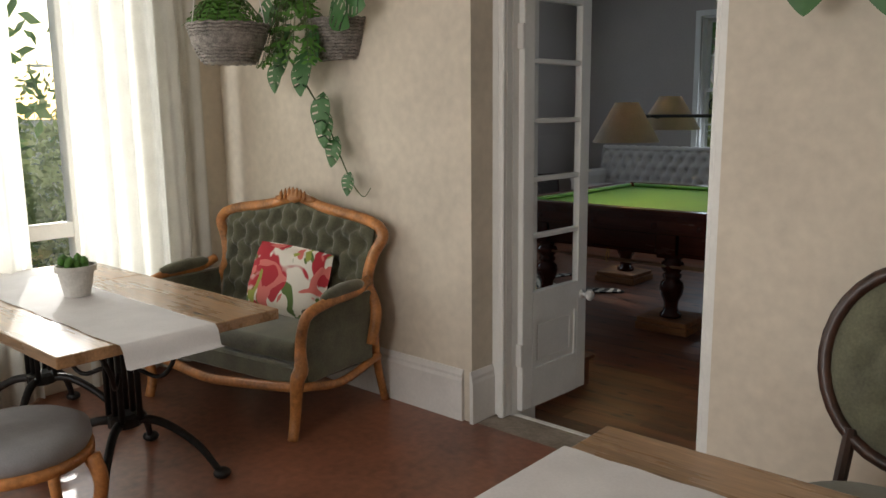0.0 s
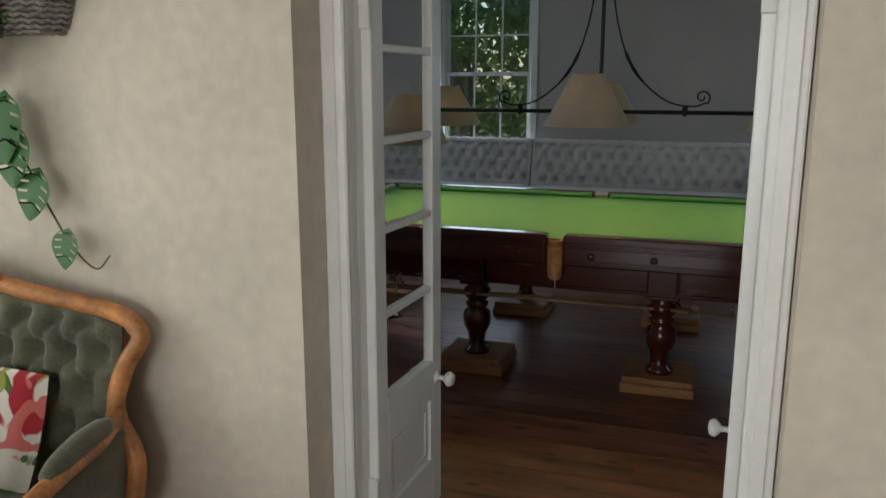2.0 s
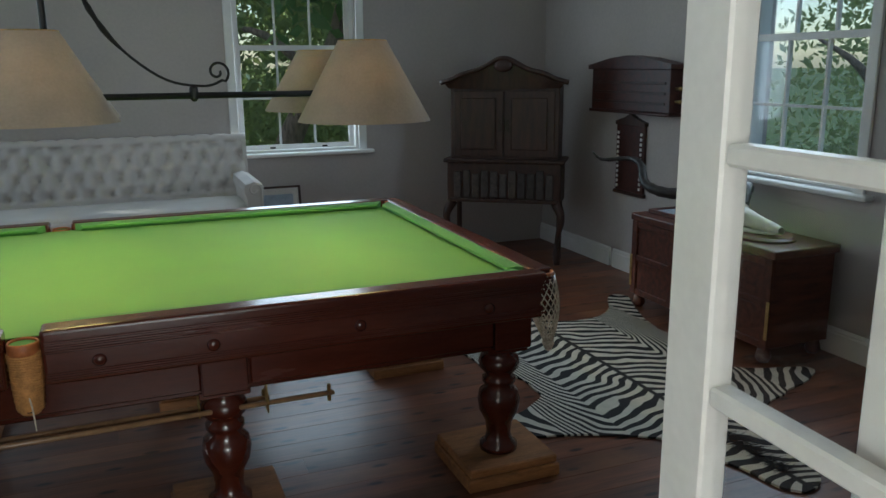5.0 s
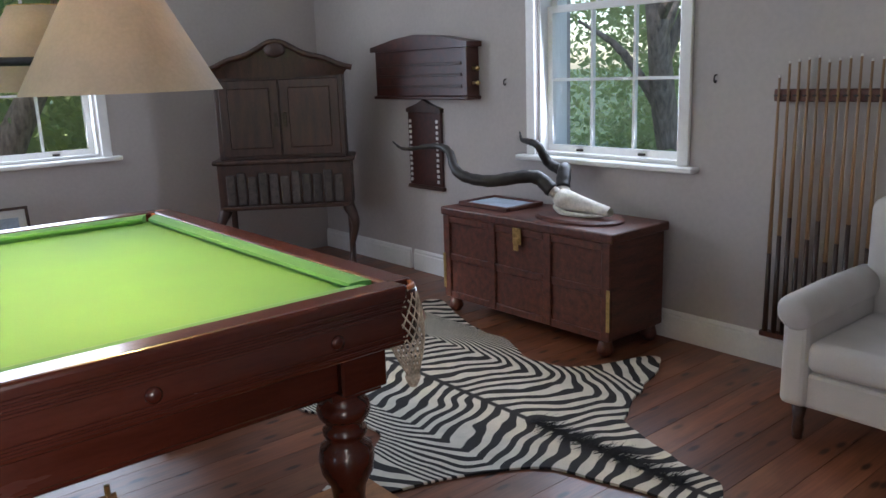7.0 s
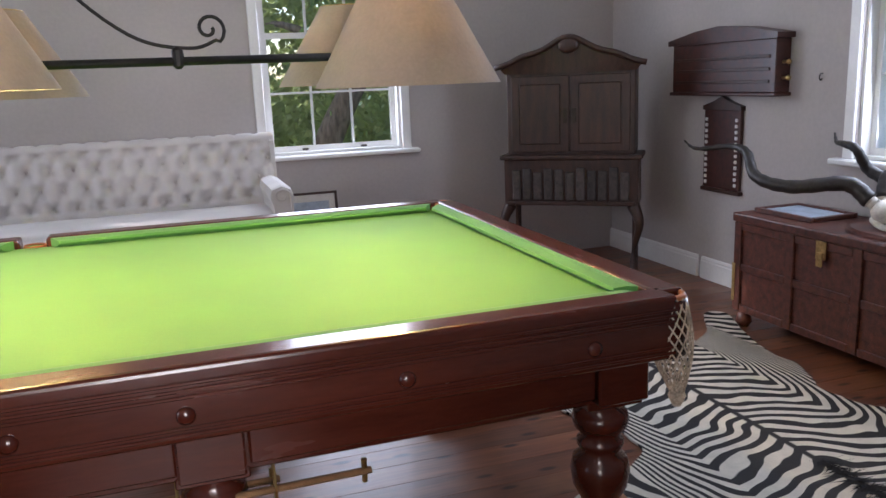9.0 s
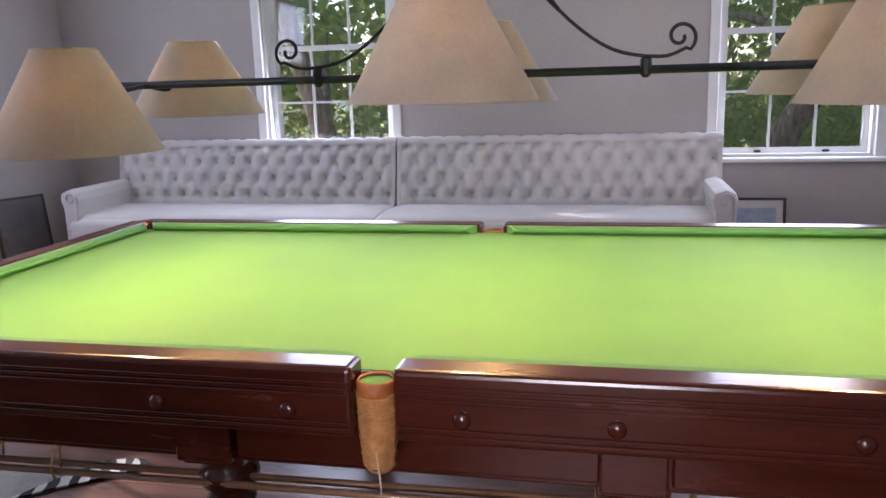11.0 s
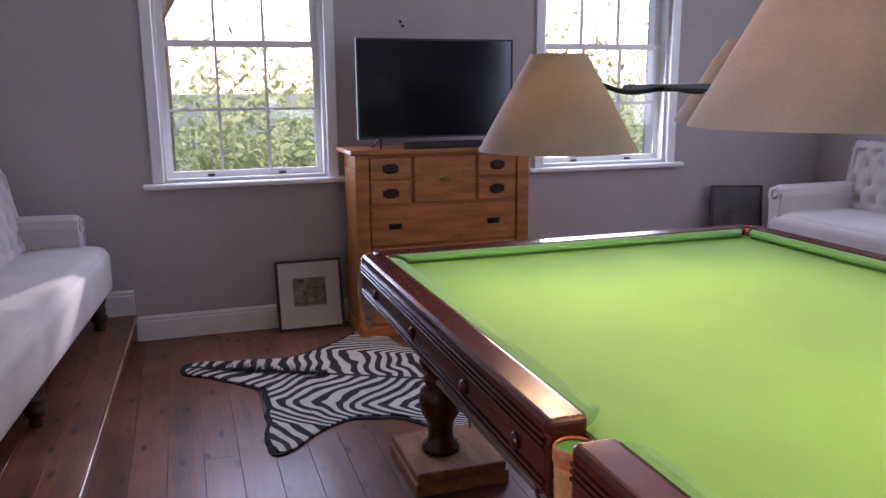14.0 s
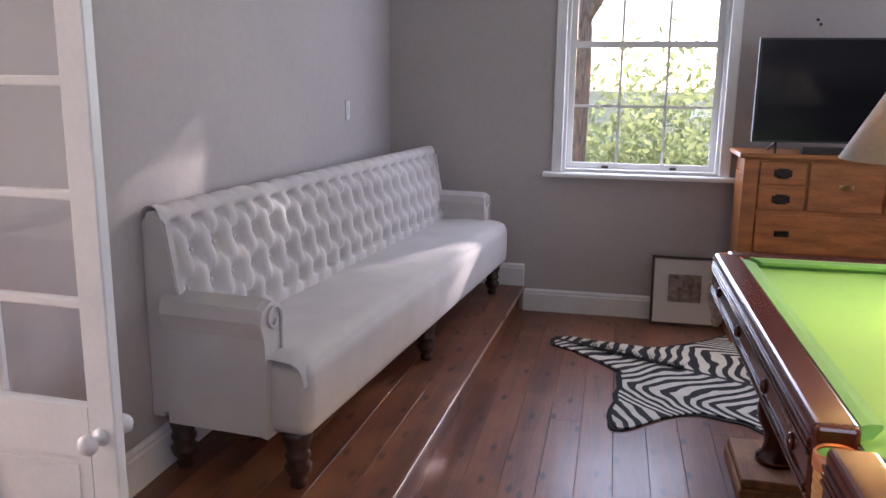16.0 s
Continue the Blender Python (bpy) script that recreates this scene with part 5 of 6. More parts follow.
# ---- dining room ----
def tufted_panel(w, h, du, dv, depth, shape):
    """Padded panel in the xz plane, bulging to -y; shape(u) gives its top."""
    def fn(u, v):
        x = (u - 0.5) * w
        top = shape(u)
        z = v * top
        e = min(u, 1 - u, v, 1 - v)
        puff = depth * min(1, e / 0.10) ** 0.5
        return Vector((x, -puff + 1.1 * button_depth(x, z - 0.10, du, dv) * min(1, e / 0.06), z))
    return grid(fn, 70, 44)


ls = thing("loveseat", "carved honey-wood loveseat with buttoned sage green velvet", "loveseat", at=(-3.37, 2.28, UP), rz=7)
LW = 1.20
def crest_top(u):
    return 0.575 + 0.075 * (1 - abs(2 * u - 1)) ** 0.9 + 0.03 * math.exp(-((u - 0.5) / 0.12) ** 2) - 0.02 * (abs(2 * u - 1) ** 10)
bm = tufted_panel(LW - 0.06, 0.6, 0.115, 0.115, 0.055, lambda u: crest_top(u) - 0.02)
bp = part("backrest", bm, SAGE, ls, "deep-buttoned sage green velvet back", smooth=True)
bp.matrix_basis = pose(0, -0.10, 0.42, -10, 0, 0)
part("back_panel", box(-LW / 2 + 0.04, LW / 2 - 0.04, 0.012, 0.03, -0.10, 0.56, 0.005), SAGE, ls).matrix_basis = pose(0, -0.10, 0.42, -10, 0, 0)
top = [Vector(((i / 24 - 0.5) * LW, 0, crest_top(i / 24))) for i in range(25)]
side_l = smooth_path([(-LW / 2 - 0.02, 0, -0.06), (-LW / 2 - 0.03, 0, 0.12), (-LW / 2 + 0.045, 0, 0.26), (-LW / 2 + 0.02, 0, 0.40), (-LW / 2 - 0.035, 0, 0.50), top[0]], 5)
side_r = [Vector((-p.x, p.y, p.z)) for p in side_l][::-1]
fr = part("back_frame", tube(side_l[:-1] + top + side_r[1:], 0.030, 10), FRUITW, ls, "carved honey wood frame", smooth=True)
fr.matrix_basis = pose(0, -0.10, 0.42, -10, 0, 0)
bm = ball(0.05, 2, at=(0, -0.03, crest_top(0.5) + 0.0), squash=(1.2, 0.45, 0.8))
for k in range(-3, 4):
    ball(0.022, 1, bm=bm, at=(k * 0.030, -0.045, crest_top(0.5) + 0.0 + 0.022 * math.cos(k * 0.5)), squash=(0.55, 0.5, 1.5))
for s in (-1, 1):
    ball(0.03, 1, bm=bm, at=(s * 0.10, -0.025, crest_top(0.5) - 0.015), squash=(2.2, 0.5, 0.7))
o = part("crest_shell", bm, FRUITW, ls, "carved shell ornament", smooth=True)
o.matrix_basis = pose(0, -0.10, 0.42, -10, 0, 0)
for s in (-1, 1):
    x0, x1 = sorted((s * 0.01, s * (LW / 2 - 0.03)))
    part("seat_cushion", box(x0, x1, -0.62, -0.08, 0.37, 0.475, 0.04, seg=4), SAGE, ls, smooth=True)
    xo = s * (LW / 2 + 0.01)
    armp = smooth_path([(s * (LW / 2 - 0.0), -0.10, 0.70), (xo, -0.22, 0.66), (xo + s * 0.02, -0.42, 0.655), (xo + s * 0.01, -0.56, 0.62), (xo, -0.60, 0.55), (xo - s * 0.02, -0.60, 0.44), (xo, -0.62, 0.36), (xo - s * 0.01, -0.64, 0.30), (xo - s * 0.05, -0.62, 0.12), (xo - s * 0.05, -0.645, 0.0)], 5)
    part("arm_and_leg", tube(armp, [0.027 + 0.010 * math.exp(-((i - 32) / 5) ** 2) for i in range(len(armp))], 10), FRUITW, ls, "carved honey wood arm and leg", smooth=True)
    part("arm_pad", tube(smooth_path([(xo - s * 0.005, -0.16, 0.69), (xo, -0.30, 0.69), (xo + s * 0.015, -0.47, 0.675)], 4), [0.02, 0.032, 0.034, 0.035, 0.036, 0.035, 0.034, 0.030, 0.018], 10), SAGE, ls, smooth=True)
    part("side_panel", box(*sorted((xo - s * 0.03, xo - s * 0.005)), -0.58, -0.08, 0.27, 0.64, 0.008), SAGE, ls, "sage velvet side panel")
    part("side_rail", tube(smooth_path([(xo, -0.62, 0.27), (xo + s * 0.01, -0.35, 0.225), (xo - s * 0.02, -0.02, 0.27)], 5), 0.022, 8), FRUITW, ls, smooth=True)
    part("rear_leg", tube(smooth_path([(xo - s * 0.02, -0.05, 0.42), (xo - s * 0.03, -0.02, 0.22), (xo - s * 0.03, 0.04, 0.0)], 4), 0.022, 8), FRUITW, ls, smooth=True)
fr_pts = smooth_path([(-LW / 2, -0.63, 0.27), (-LW / 4, -0.665, 0.245), (0, -0.68, 0.225), (LW / 4, -0.665, 0.245), (LW / 2, -0.63, 0.27)], 6)
part("front_rail", tube(fr_pts, 0.026, 8), FRUITW, ls, smooth=True)
part("seat_apron", box(-LW / 2, LW / 2, -0.635, -0.08, 0.265, 0.37, 0.012), SAGE, ls)

cu = thing("cushion", "white scatter cushion printed with red flowers", "cushion", at=(-3.02, 1.985, UP + 0.475))
def pillow(side):
    def fn(u, v):
        a, b = 2 * u - 1, 2 * v - 1
        pinch = 1 - 0.07 * (a * a * b * b) + 0.05 * (a * a + b * b) * 0.5
        t = (max(0, 1 - a ** 4) * max(0, 1 - b ** 4)) ** 0.5
        return Vector((a * 0.235 * pinch, side * 0.065 * t, 0.16 + b * 0.155 * pinch))
    return fn
bm = grid(pillow(-1), 20, 16)
grid(pillow(1), 20, 16, bm=bm)
bmesh.ops.remove_doubles(bm, verts=bm.verts, dist=0.0008)
o = part("cover", bm, FLOWER, cu, smooth=True)
cu.matrix_basis = pose(-3.23, 2.03, UP + 0.478, -20, 5, 12) @ Matrix.Diagonal((1.08, 1.1, 1.2, 1))

dt = thing("dining_table", "oak-topped dining table on black cast-iron bases", "dining table", at=(-2.46, 1.0, UP))
for y0, y1, xe in ((-0.44, -0.152, -0.03), (-0.148, 0.145, -0.02), (0.149, 0.46, 0.0)):
    for k, (a, b) in enumerate(((-1.14, 0.0), (-1.75, -1.145))):
        bm = box(a, b + (xe if k == 0 else 0), y0, y1, 0.705, 0.75, 0.005, seg=2)
        part("tabletop_plank", bm, TABLEW, dt)
for bx in (-0.50, -1.35):
    base = part("iron_base", lathe([(0.05, 0.24), (0.07, 0.25), (0.07, 0.29), (0.045, 0.30)], 14, at=(bx, 0, 0)), IRON, dt, "black cast-iron pedestal")
    for dx in (-0.06, 0.0, 0.06):
        for dy in (-0.04, 0.04):
            part("post", tube([(bx + dx, dy, 0.28), (bx + dx, dy, 0.69)], 0.013, 8), IRON, base, smooth=True)
    part("top_plate", box(bx - 0.16, bx + 0.16, -0.22, 0.22, 0.69, 0.7045, 0.003), IRON, base)
    for sx in (-1, 1):
        for sy in (-1, 1):
            p = smooth_path([(bx, 0, 0.27), (bx + sx * 0.10, sy * 0.10, 0.26), (bx + sx * 0.22, sy * 0.20, 0.16), (bx + sx * 0.30, sy * 0.26, 0.03)], 5)
            part("foot_arm", tube(p, [0.022 - 0.0005 * i for i in range(len(p))], 8), IRON, base, smooth=True)
            part("toe", ball(0.032, 2, at=(bx + sx * 0.305, sy * 0.265, 0.026), squash=(1.2, 1.2, 0.8)), IRON, base, smooth=True)
            q = smooth_path([(bx + sx * 0.06, sy * 0.04, 0.50), (bx + sx * 0.15, sy * 0.10, 0.47), (bx + sx * 0.20, sy * 0.14, 0.56), (bx + sx * 0.15, sy * 0.18, 0.69)], 4)
            part("bracket", tube(q, 0.010, 6), IRON, base, smooth=True)

rn = thing("table_runner", "white linen runner with fold creases along the table", "table runner", at=(-2.46, 1.0, UP + 0.751))
def runner(u, v):
    x = -1.70 + u * 1.90
    z = 0.002 + 0.0015 * math.sin(x * 40) * (math.sin(x * 7) > 0)
    over = max(0.0, x - 0.01)
    if over > 0:
        z -= min(0.075, over * 0.95) if over > 0.02 else over * 0.2
        x = 0.01 + min(over, 0.02) + 0.35 * max(0, over - 0.02)
    return Vector((x, -0.24 + 0.385 * v + 0.004 * math.sin(u * 30), z))
part("cloth", grid(runner, 90, 8), RUNNER, rn, smooth=True)

pt = thing("plant_pot", "whitewashed clay pot with a small green succulent", "potted plant", at=(-3.36, 1.02, UP + 0.7545))
part("pot", lathe([(0.055, 0), (0.078, 0.11), (0.088, 0.112), (0.090, 0.14), (0.080, 0.14), (0.074, 0.118)], 28, caps=True), POT, pt, smooth=False)
part("soil", lathe([(0.074, 0.119), (0.0, 0.126)], 20, caps=False), SOIL, pt)
bm = bmesh.new()
rng = random.Random(3)
for i in range(26):
    a, r = rng.random() * 6.283, 0.06 * rng.random() ** 0.5
    ball(0.017 * rng.uniform(0.7, 1.2), 1, bm=bm, at=(r * math.cos(a), r * math.sin(a), 0.135 + 0.03 * rng.random()), squash=(1, 1, 1.5))
part("succulent", bm, FERN, pt, smooth=True)


def dining_chair(at, rz, label, mat, wood, tall):
    c = thing("dining_chair", label, "chair", at=at, rz=rz, group="upholstered dining chairs")
    bm = lathe([(0.0, 0.40), (0.235, 0.40), (0.25, 0.43), (0.245, 0.47), (0.20, 0.495), (0.0, 0.505)], 32, caps=False)
    part("seat", bm, mat, c, smooth=True)
    part("seat_frame", lathe([(0.235, 0.36), (0.255, 0.37), (0.255, 0.40), (0.235, 0.405)], 32, caps=False), wood, c, smooth=True)
    for sx in (-1, 1):
        for y, o in ((-0.18, -0.03), (0.19, 0.05)):
            p = smooth_path([(sx * 0.19, y, 0.38), (sx * 0.215, y + o * 0.5, 0.28), (sx * 0.18, y + o * 0.2, 0.12), (sx * 0.20, y + o, 0.0)], 4)
            part("leg", tube(p, [0.030 - 0.0011 * i for i in range(len(p))], 10), wood, c, smooth=True)
    ring = [(0.255 * math.cos(a), 0.0, 0.31 + 0.29 * math.sin(a)) for a in [2 * math.pi * k / 32 for k in range(33)]]
    b = part("back_frame", tube(ring, 0.022, 8), wood, c, smooth=True)
    b.matrix_basis = pose(0, 0.24, 0.52, -10)
    pad = grid(lambda u, v: Vector((0.24 * u * math.cos(v * 6.2832), -0.05 * (1 - u * u) ** 0.5 + 1.0 * button_depth(0.22 * u * math.cos(v * 6.2832), 0.255 * u * math.sin(v * 6.2832), 0.11, 0.10) * (1 - u), 0.31 + 0.275 * u * math.sin(v * 6.2832))), 14, 36)
    p = part("backrest", pad, mat, c, smooth=True)
    p.matrix_basis = pose(0, 0.24, 0.52, -10)
    for sx in (-1, 1):
        part("back_post", tube([(sx * 0.16, 0.20, 0.40), (sx * 0.15, 0.255, 0.62)], 0.02, 8), wood, c)
    return c


dining_chair((-2.66, 0.46, UP), 180, "grey upholstered dining chair with carved wooden legs", GREYSEAT, FRUITW, False)
dining_chair((-0.25, 1.70, UP), -6, "dark-framed dining chair with buttoned sage back", SAGE, DARKW, True)

t2 = thing("side_table", "oak dining table with a white runner by the doorway", "dining table", at=(-0.33, 0.87, UP))
part("tabletop", box(-0.45, 0.45, -0.38, 0.38, 0.705, 0.75, 0.006, seg=2), TABLEW, t2)
part("pedestal", lathe([(0.05, 0.02), (0.035, 0.1), (0.03, 0.6), (0.06, 0.7045)], 16), IRON, t2, smooth=True)
part("foot_plate", lathe([(0.22, 0), (0.22, 0.012), (0.05, 0.03)], 24), IRON, t2)
r2 = thing("table_runner", "white linen runner across the small table", "table runner", at=(-0.33, 0.87, UP + 0.751))
part("cloth", grid(lambda u, v: Vector((-0.46 + 0.92 * u, -0.36 + 0.55 * v, 0.002 + 0.0015 * math.sin(u * 37))), 30, 10), RUNNER, r2, smooth=True)


def curtain(y0, y1, label):
    c = thing("curtain", label, "curtain", at=(DXL + 0.13, y0, UP), group="sheer curtains at the dining window")
    w = y1 - y0
    part("cloth", grid(lambda u, v: Vector((0.035 * math.sin(u * w * 42) + 0.015 * math.sin(u * w * 97 + 2 * v), u * w, 0.03 + v * 2.85)), int(w * 130), 6), SHEER, c, smooth=True)
    return c


curtain(1.40, 2.22, "sheer white full-length curtain glowing in sunlight")
curtain(0.10, 1.14, "sheer white full-length curtain drawn to the side")
rod = thing("curtain_rod", "slim white curtain rod above the window", "curtain rod", at=(DXL + 0.13, 1.2, UP + 2.9))
part("rod", tube([(0, -1.3, 0), (0, 1.14, 0)], 0.012, 8), WHITE, rod)
for y in (-1.2, 1.1):
    part("bracket", tube([(0, y, 0), (-0.13, y, 0)], 0.008, 6), WHITE, rod)


def wall_basket(x, z, w, wall=DY):
    b = thing("wall_basket", "grey wicker half-round basket hung on the wall", "basket", at=(x, wall, z), group="baskets on the dining wall")
    bm = bmesh.new()
    rows, n = 13, 24
    for j in range(rows):
        t = j / (rows - 1)
        r = w * (0.62 + 0.38 * t ** 0.7)
        tube([(r * math.cos(a), -0.002 - r * 0.85 * math.sin(a) * 1.0, t * 0.20 + 0.003 * (-1) ** k) for k, a in enumerate([math.pi * i / n for i in range(n + 1)])], 0.0075, 5, bm=bm)
    part("weave", bm, WICKER, b)
    bm = grid(lambda u, v: Vector(((w * (0.60 + 0.38 * v ** 0.7)) * math.cos(math.pi * u), -0.002 - (w * (0.60 + 0.38 * v ** 0.7)) * 0.85 * math.sin(math.pi * u), v * 0.195)), 24, 6)
    part("lining", bm, WICKER, b)
    part("soil", lathe([(w * 0.9, 0.17), (0.0, 0.18)], 20, caps=False), SOIL, b).scale = (1, 0.8, 1)
    bpy.data.objects[b.name].children[-1].location = (0, -w * 0.02, 0)
    part("base", box(-w * 0.6, w * 0.6, -w * 0.5, -0.002, -0.004, 0.004), WICKER, b)
    return b


wall_basket(-3.13, 2.02, 0.20)
wall_basket(-0.05, 2.22, 0.20, DYR)
hb = thing("hanging_basket", "grey wicker basket hung on white cords", "basket", at=(-3.48, 1.97, 2.0))
bm = bmesh.new()
for j in range(13):
    q = j / 12
    r = 0.21 * (0.62 + 0.38 * q ** 0.7)
    tube([(r * math.cos(6.2832 * i / 36), r * math.sin(6.2832 * i / 36), q * 0.19 + 0.003 * (-1) ** i) for i in range(37)], 0.0075, 5, bm=bm)
part("weave", bm, WICKER, hb)
part("lining", lathe([(0.125, 0.0), (0.19, 0.10), (0.203, 0.185)], 28, caps=False), WICKER, hb)
part("base", lathe([(0.125, -0.006), (0.125, 0.004)], 28), WICKER, hb)
part("soil", lathe([(0.198, 0.165), (0.0, 0.175)], 24, caps=False), SOIL, hb)
for k in range(3):
    a_ = 0.5 + k * 2.094
    part("cord", tube([(0.21 * math.cos(a_), 0.21 * math.sin(a_), 0.18), (0, 0, CEIL - 2.0)], 0.003, 5), WHITE, hb)


def spray(name, label, at, mat, n, length, leaf, seed, droop):
    """A bushy plant of many small leaflets on arching stems."""
    p = thing(name, label, "house plant", at=at)
    rng = random.Random(seed)
    bm, st = bmesh.new(), bmesh.new()
    for i in range(n):
        a = rng.uniform(0, math.pi if at[1] > 2.1 else 6.283)
        out = Vector((math.cos(a), -0.8 * math.sin(a), 0))
        ln = length * rng.uniform(0.6, 1.15)
        pts = smooth_path([(0, -0.04, 0), out * ln * 0.4 + Vector((0, -0.04, ln * 0.55)), out * ln * 0.85 + Vector((0, -0.04, ln * (0.5 - droop)))], 5)
        tube(pts, 0.0018, 4, bm=st)
        for k in range(2, len(pts)):
            for s in (-1, 1):
                d = (pts[k] - pts[k - 1]).normalized()
                side = d.cross(Vector((0, 0, 1))).normalized() * s
                q = pts[k]
                e = q + side * leaf + d * leaf * 0.4 + Vector((0, 0, rng.uniform(-0.4, 0.1) * leaf))
                wv = d * leaf * 0.28
                m = (q + e) / 2
                bm.faces.new([bm.verts.new(q), bm.verts.new(m + wv), bm.verts.new(e), bm.verts.new(m - wv)])
    part("stem", st, STEM, p)
    part("leaves", bm, mat, p)
    return p


spray("fern", "bushy green fern in the wall basket", (-3.48, 1.99, 2.17), FERN, 80, 0.24, 0.035, 4, 0.35)
spray("trailing_plant", "bright green trailing plant in the wall basket", (-3.28, DY - 0.09, 2.20), FERN, 34, 0.30, 0.04, 8, 1.1)

ms = thing("monstera_vine", "trailing monstera vine with holed leaves on the wall", "house plant", at=(-3.13, DY - 0.10, 2.20))
vine = smooth_path([(0.0, 0, 0.02), (-0.03, -0.06, 0.05), (-0.22, -0.10, -0.10), (-0.17, -0.02, -0.30), (-0.09, 0.04, -0.48), (0.00, 0.06, -0.68), (0.10, 0.06, -0.84), (0.20, 0.05, -0.91), (0.27, 0.04, -0.86)], 6)
part("stem", tube(vine, [0.007 - 0.0001 * i for i in range(len(vine))], 7), STEM, ms, smooth=True)


def monstera_leaf(size, m):
    """A heart-shaped blade with slots cut between its ribs, slightly folded."""
    bm = bmesh.new()
    n = 22
    def half(y):
        return 0.46 * size * max(0.0, math.sin(math.pi * min(1, max(0, y)) ** 0.75)) ** 0.8
    for s in (-1, 1):
        for k in range(n):
            a, b = k / n, (k + 1) / n
            slot = (k % 4 == 3) and 2 < k < n - 4
            inner = ((0.0, 0.36), (0.85, 1.0)) if slot else ((0.0, 1.0),)
            for p, q in inner:
                def at_(y, f):
                    w = half(y) * f
                    return (s * w, (y + 0.10 * f) * size, 0.10 * w - 0.12 * size * y * y)
                vs = [at_(a, p), at_(b, p), at_(b, q), at_(a, q)]
                bm.faces.new([bm.verts.new(v) for v in vs])
    bmesh.ops.remove_doubles(bm, verts=bm.verts, dist=0.0004)
    bmesh.ops.recalc_face_normals(bm, faces=bm.faces)
    o = part("leaf", bm, LEAF, ms, smooth=True)
    o.matrix_basis = m
    return o


for x, z, sz, roll in ((-0.10, 0.02, 0.20, 150), (0.05, 0.0, 0.2, 200), (-0.16, -0.06, 0.2, 170), (0.00, -0.10, 0.22, 185), (-0.02, -0.16, 0.20, 180), (0.10, 0.10, 0.2, 230), (-0.2, 0.12, 0.2, 120), (0.2, 0.12, 0.18, 250),
                       (-0.24, -0.16, 0.18, 176), (-0.06, -0.34, 0.22, 180), (-0.03, -0.44, 0.20, 176), (0.05, -0.58, 0.17, 165), (0.14, -0.77, 0.13, 172)):
    monstera_leaf(sz, pose(x - (0.12 if z > -0.2 and x < 0.1 else 0), -0.05 if z > -0.3 else 0.02, z, 90, 0, 0) @ pose(0, 0, 0, 0, 0, roll) @ pose(0, 0, 0, 12, 8, 0))

copy_thing(ms, pose(-0.23, DYR - 0.10, 2.36))

# ---- floorboards ----
floor = tagged(new("floor"), "stained pine plank floor with a satin finish", "floor", kind="structure")
part("subfloor", box(XL, XR, 2.70, YF, -0.3, -0.024), DARKW, floor)
PW = 0.16
shared = {}
def plank(parent, x0, x1, y0, z):
    key = (round(x1 - x0, 2))
    if key not in shared:
        bm = box(0, x1 - x0, 0.0007, PW - 0.0007, -0.022, 0, 0.0009)
        o = part("plank", bm, PLANK, parent)
        shared[key] = o.data
    else:
        o = new("plank", shared[key])
        o.parent = parent
    o.location = (x0, y0, z)
rng = random.Random(11)
y = 2.70
while y < 8.44:
    cut = XL + round(rng.uniform(1.6, 6.8) / 0.4) * 0.4
    plank(floor, XL, cut, y, 0)
    plank(floor, cut, XR, y, 0)
    y += PW
while y < YF:
    plank(floor, -0.10, XR, y, 0)
    y += PW
for owner, y0, y1, x1 in ((plat, YD, 3.93, -2.32), (plat2, 8.40, YF, -0.08)):
    y = y1 if owner is plat else y0
    k = 0
    while (y - PW >= y0 - 0.06) if owner is plat else (y < y1):
        yy = y - PW if owner is plat else y
        cut = XL + 1.2 + 0.4 * ((k * 5) % 5)
        plank(owner, XL, cut, yy, 0.19)
        plank(owner, cut, x1, yy, 0.19)
        y += -PW if owner is plat else PW
        k += 1


# ---- garden outside ----
ground = structure("ground", box(-400, 400, -400, 400, -0.72, -0.42), GRASS, "rough garden grass and undergrowth")


def foliage(name, label, mat, centre, size, leaves, leaf, seed, clump=0.45, house=True):
    """Leaves in uneven clumps inside a box."""
    rng = np.random.default_rng(seed)
    k = max(6, int(leaves / 140))
    cl = (rng.random((k, 3)) - 0.5) * np.array(size) + np.array(centre)
    which = rng.integers(0, k, leaves)
    c = cl[which] + rng.normal(0, clump, (leaves, 3)) * np.array([1, 1, 0.8])
    c[:, 2] = np.maximum(c[:, 2], -0.35)
    if house:
        keep = ~((c[:, 0] > -7.0) & (c[:, 0] < 3.3) & (c[:, 1] > -3.9) & (c[:, 1] < 10.4))
        c = c[keep]
        leaves = len(c)
    a = rng.normal(size=(leaves, 3)); a /= np.linalg.norm(a, axis=1)[:, None]
    b = rng.normal(size=(leaves, 3)); b -= a * (a * b).sum(1)[:, None]; b /= np.linalg.norm(b, axis=1)[:, None]
    s = leaf * (0.6 + 0.8 * rng.random((leaves, 1)))
    v = np.stack([c - a * s, c + b * s * 0.45, c + a * s, c - b * s * 0.45], 1).reshape(-1, 3)
    me = bpy.data.meshes.new(name)
    me.from_pydata(v.tolist(), [], np.arange(leaves * 4).reshape(-1, 4).tolist())
    me.materials.append(mat)
    return tagged(new(name, me), label, "bushes", kind="stuff")


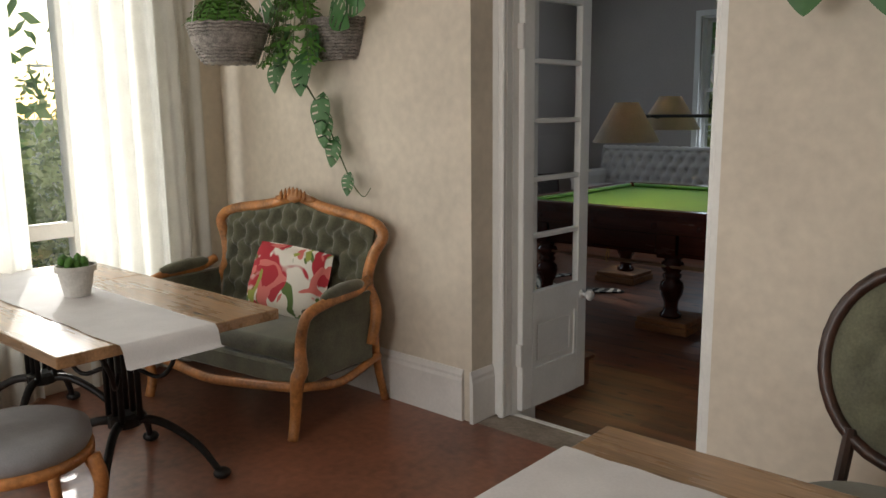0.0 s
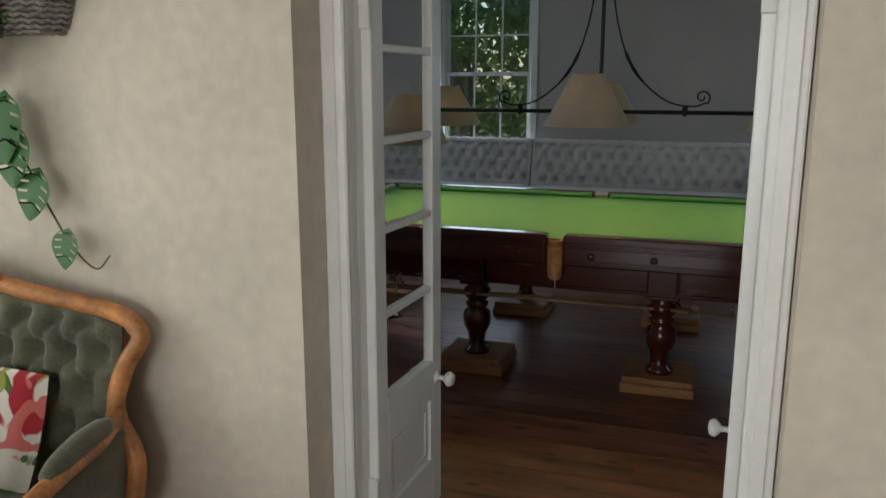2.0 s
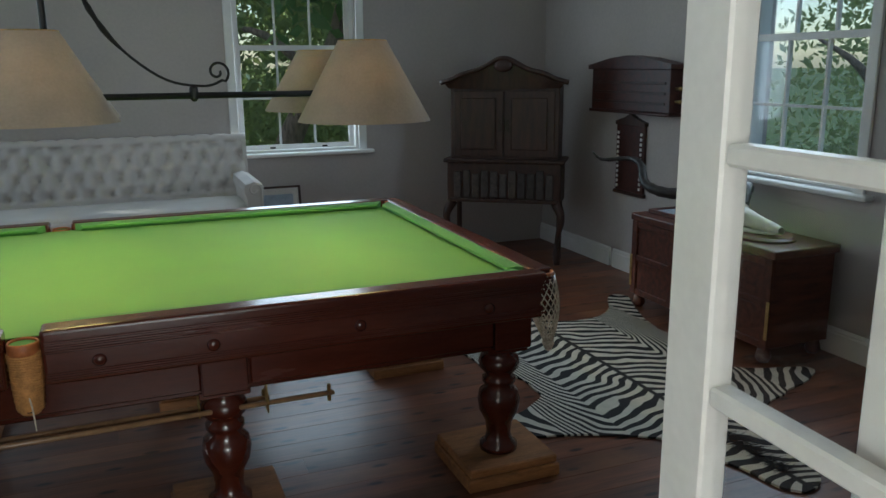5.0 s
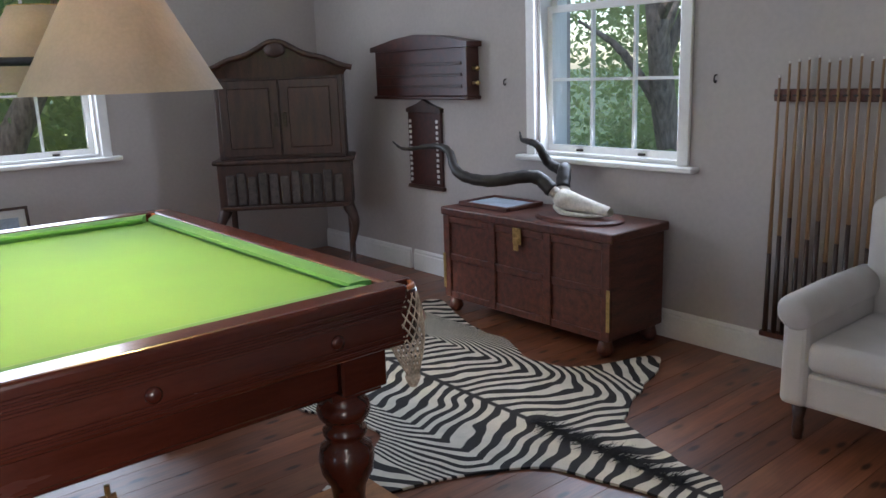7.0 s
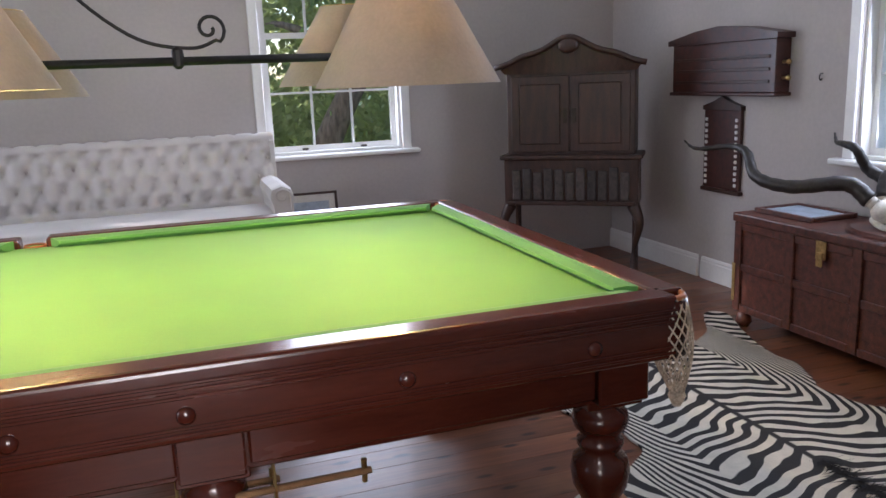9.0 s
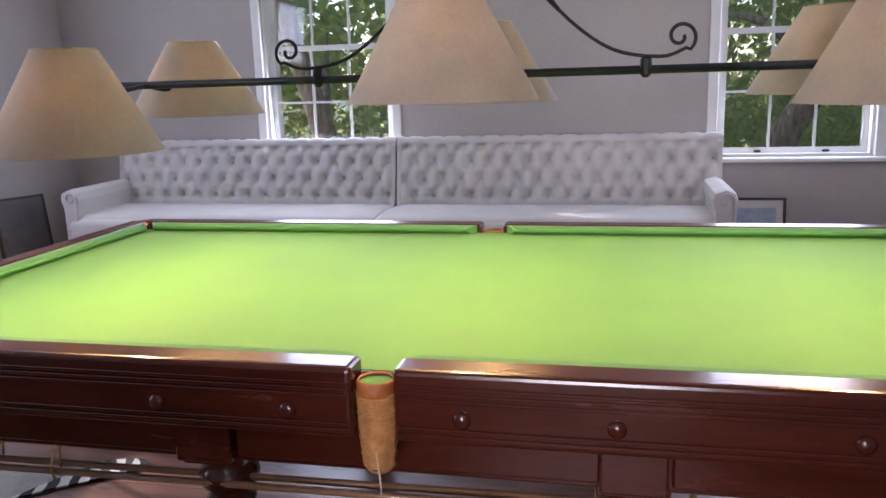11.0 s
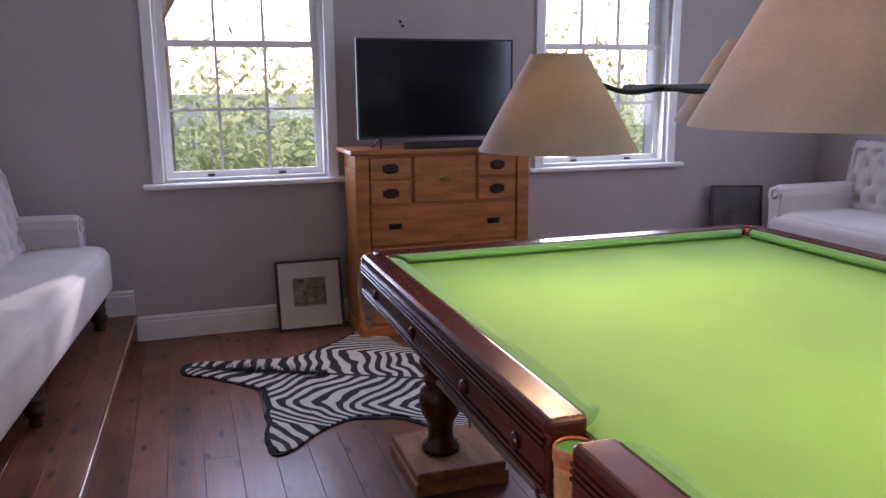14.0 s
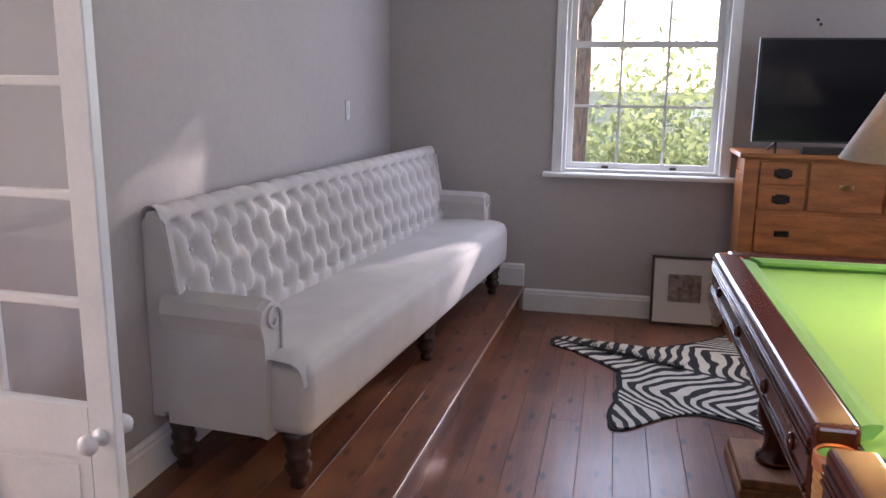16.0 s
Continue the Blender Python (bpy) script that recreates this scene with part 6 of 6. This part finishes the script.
# Shrubs look sunlit mostly through their pale leaf colour, which has daylight mixed in.
foliage("garden_bushes", "dense green garden shrubs", BACKTONE_LEAF, (-1.9, 13.2, 2.0), (12, 2.2, 5.5), 24000, 0.062, 3)
foliage("garden_bushes", "dense green garden shrubs in sun", BACKTONE_LEAF, (-1.9, 14.8, 3.2), (15, 1.6, 7.5), 20000, 0.11, 4)
foliage("garden_bushes", "leafy shrubs behind the garden", BACKTONE_LEAF, (-1.9, 18.0, 3.6), (24, 1.5, 8.5), 26000, 0.17, 14, clump=0.7)
foliage("garden_bushes", "sunlit garden shrubs", BACKTONE_LEAF, (-11.0, 6.5, 0.4), (2.5, 12, 1.2), 15000, 0.07, 5, clump=0.35)
foliage("garden_bushes", "loose sunlit branches", BACKTONE_LEAF, (-14.5, 8.0, 1.0), (3, 11, 1.4), 5000, 0.085, 6, clump=0.7)
# Out of view: added leaves that keep direct sun off the second west window.
foliage("garden_bushes", "unseen high leaf mass added to screen the sun", BACKTONE_LEAF, (-13.0, 10.4, 5.9), (3.0, 4.4, 1.8), 18000, 0.12, 12, clump=0.45)
foliage("garden_bushes", "sunlit garden shrubs", BACKTONE_LEAF, (8.6, 6.2, 0.3), (2.5, 9, 1.1), 18000, 0.06, 7, clump=0.35)
foliage("garden_bushes", "loose sunlit branches", BACKTONE_LEAF, (11.0, 7.5, 3.0), (3, 13, 5.0), 32000, 0.085, 8, clump=0.9)
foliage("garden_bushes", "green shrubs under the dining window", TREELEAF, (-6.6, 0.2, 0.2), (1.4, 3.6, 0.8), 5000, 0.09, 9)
foliage("garden_bushes", "sunlit creeper and branches", SUNTONE_LEAF, (-9.0, 1.6, 2.2), (1.6, 1.6, 1.6), 900, 0.12, 10, clump=0.5)


def tree(at, height, lean, seed, leaves):
    rng = random.Random(seed)
    t = thing("tree", "garden tree with a leaning grey-brown trunk", "tree", at=at)
    bm = bmesh.new()
    trunk = smooth_path([(0, 0, 0), (lean * 0.3, 0.1, height * 0.3), (lean * 0.7, -0.1, height * 0.6), (lean, 0, height)], 5)
    tube(trunk, [0.20 - 0.13 * i / (len(trunk) - 1) for i in range(len(trunk))], 10, bm=bm)
    for i in range(7):
        s = trunk[int(len(trunk) * (0.35 + 0.09 * i))]
        e = s + Vector((rng.uniform(-1.4, 1.4), rng.uniform(-1.4, 1.4), rng.uniform(0.5, 1.5)))
        tube(smooth_path([s, (s + e) / 2 + Vector((0, 0, 0.2)), e], 4), [0.07, 0.065, 0.06, 0.055, 0.05, 0.04, 0.03, 0.022, 0.015], 7, bm=bm)
    part("trunk", bm, BARK, t, smooth=True)
    # The crown's leaf colour has sunlight mixed in.
    crown = foliage("crown", "", SUNTONE_LEAF, (lean, 0, height * 0.95), (3.2, 3.2, 2.4), leaves, 0.13, seed, clump=0.4, house=False)
    crown.parent = t
    for key in ("label", "category"):
        if key in crown:
            del crown[key]
    return t


tree((7.0, 8.6, -0.42), 4.6, -1.4, 21, 700)
tree((8.4, 6.6, -0.42), 5.4, -0.6, 22, 700)
tree((-9.3, 4.0, -0.42), 9.0, 0.1, 23, 2500)
tree((-0.2, 12.0, -0.42), 4.4, 1.6, 24, 2500)
tree((-4.6, 12.4, -0.42), 4.8, -0.8, 25, 2500)
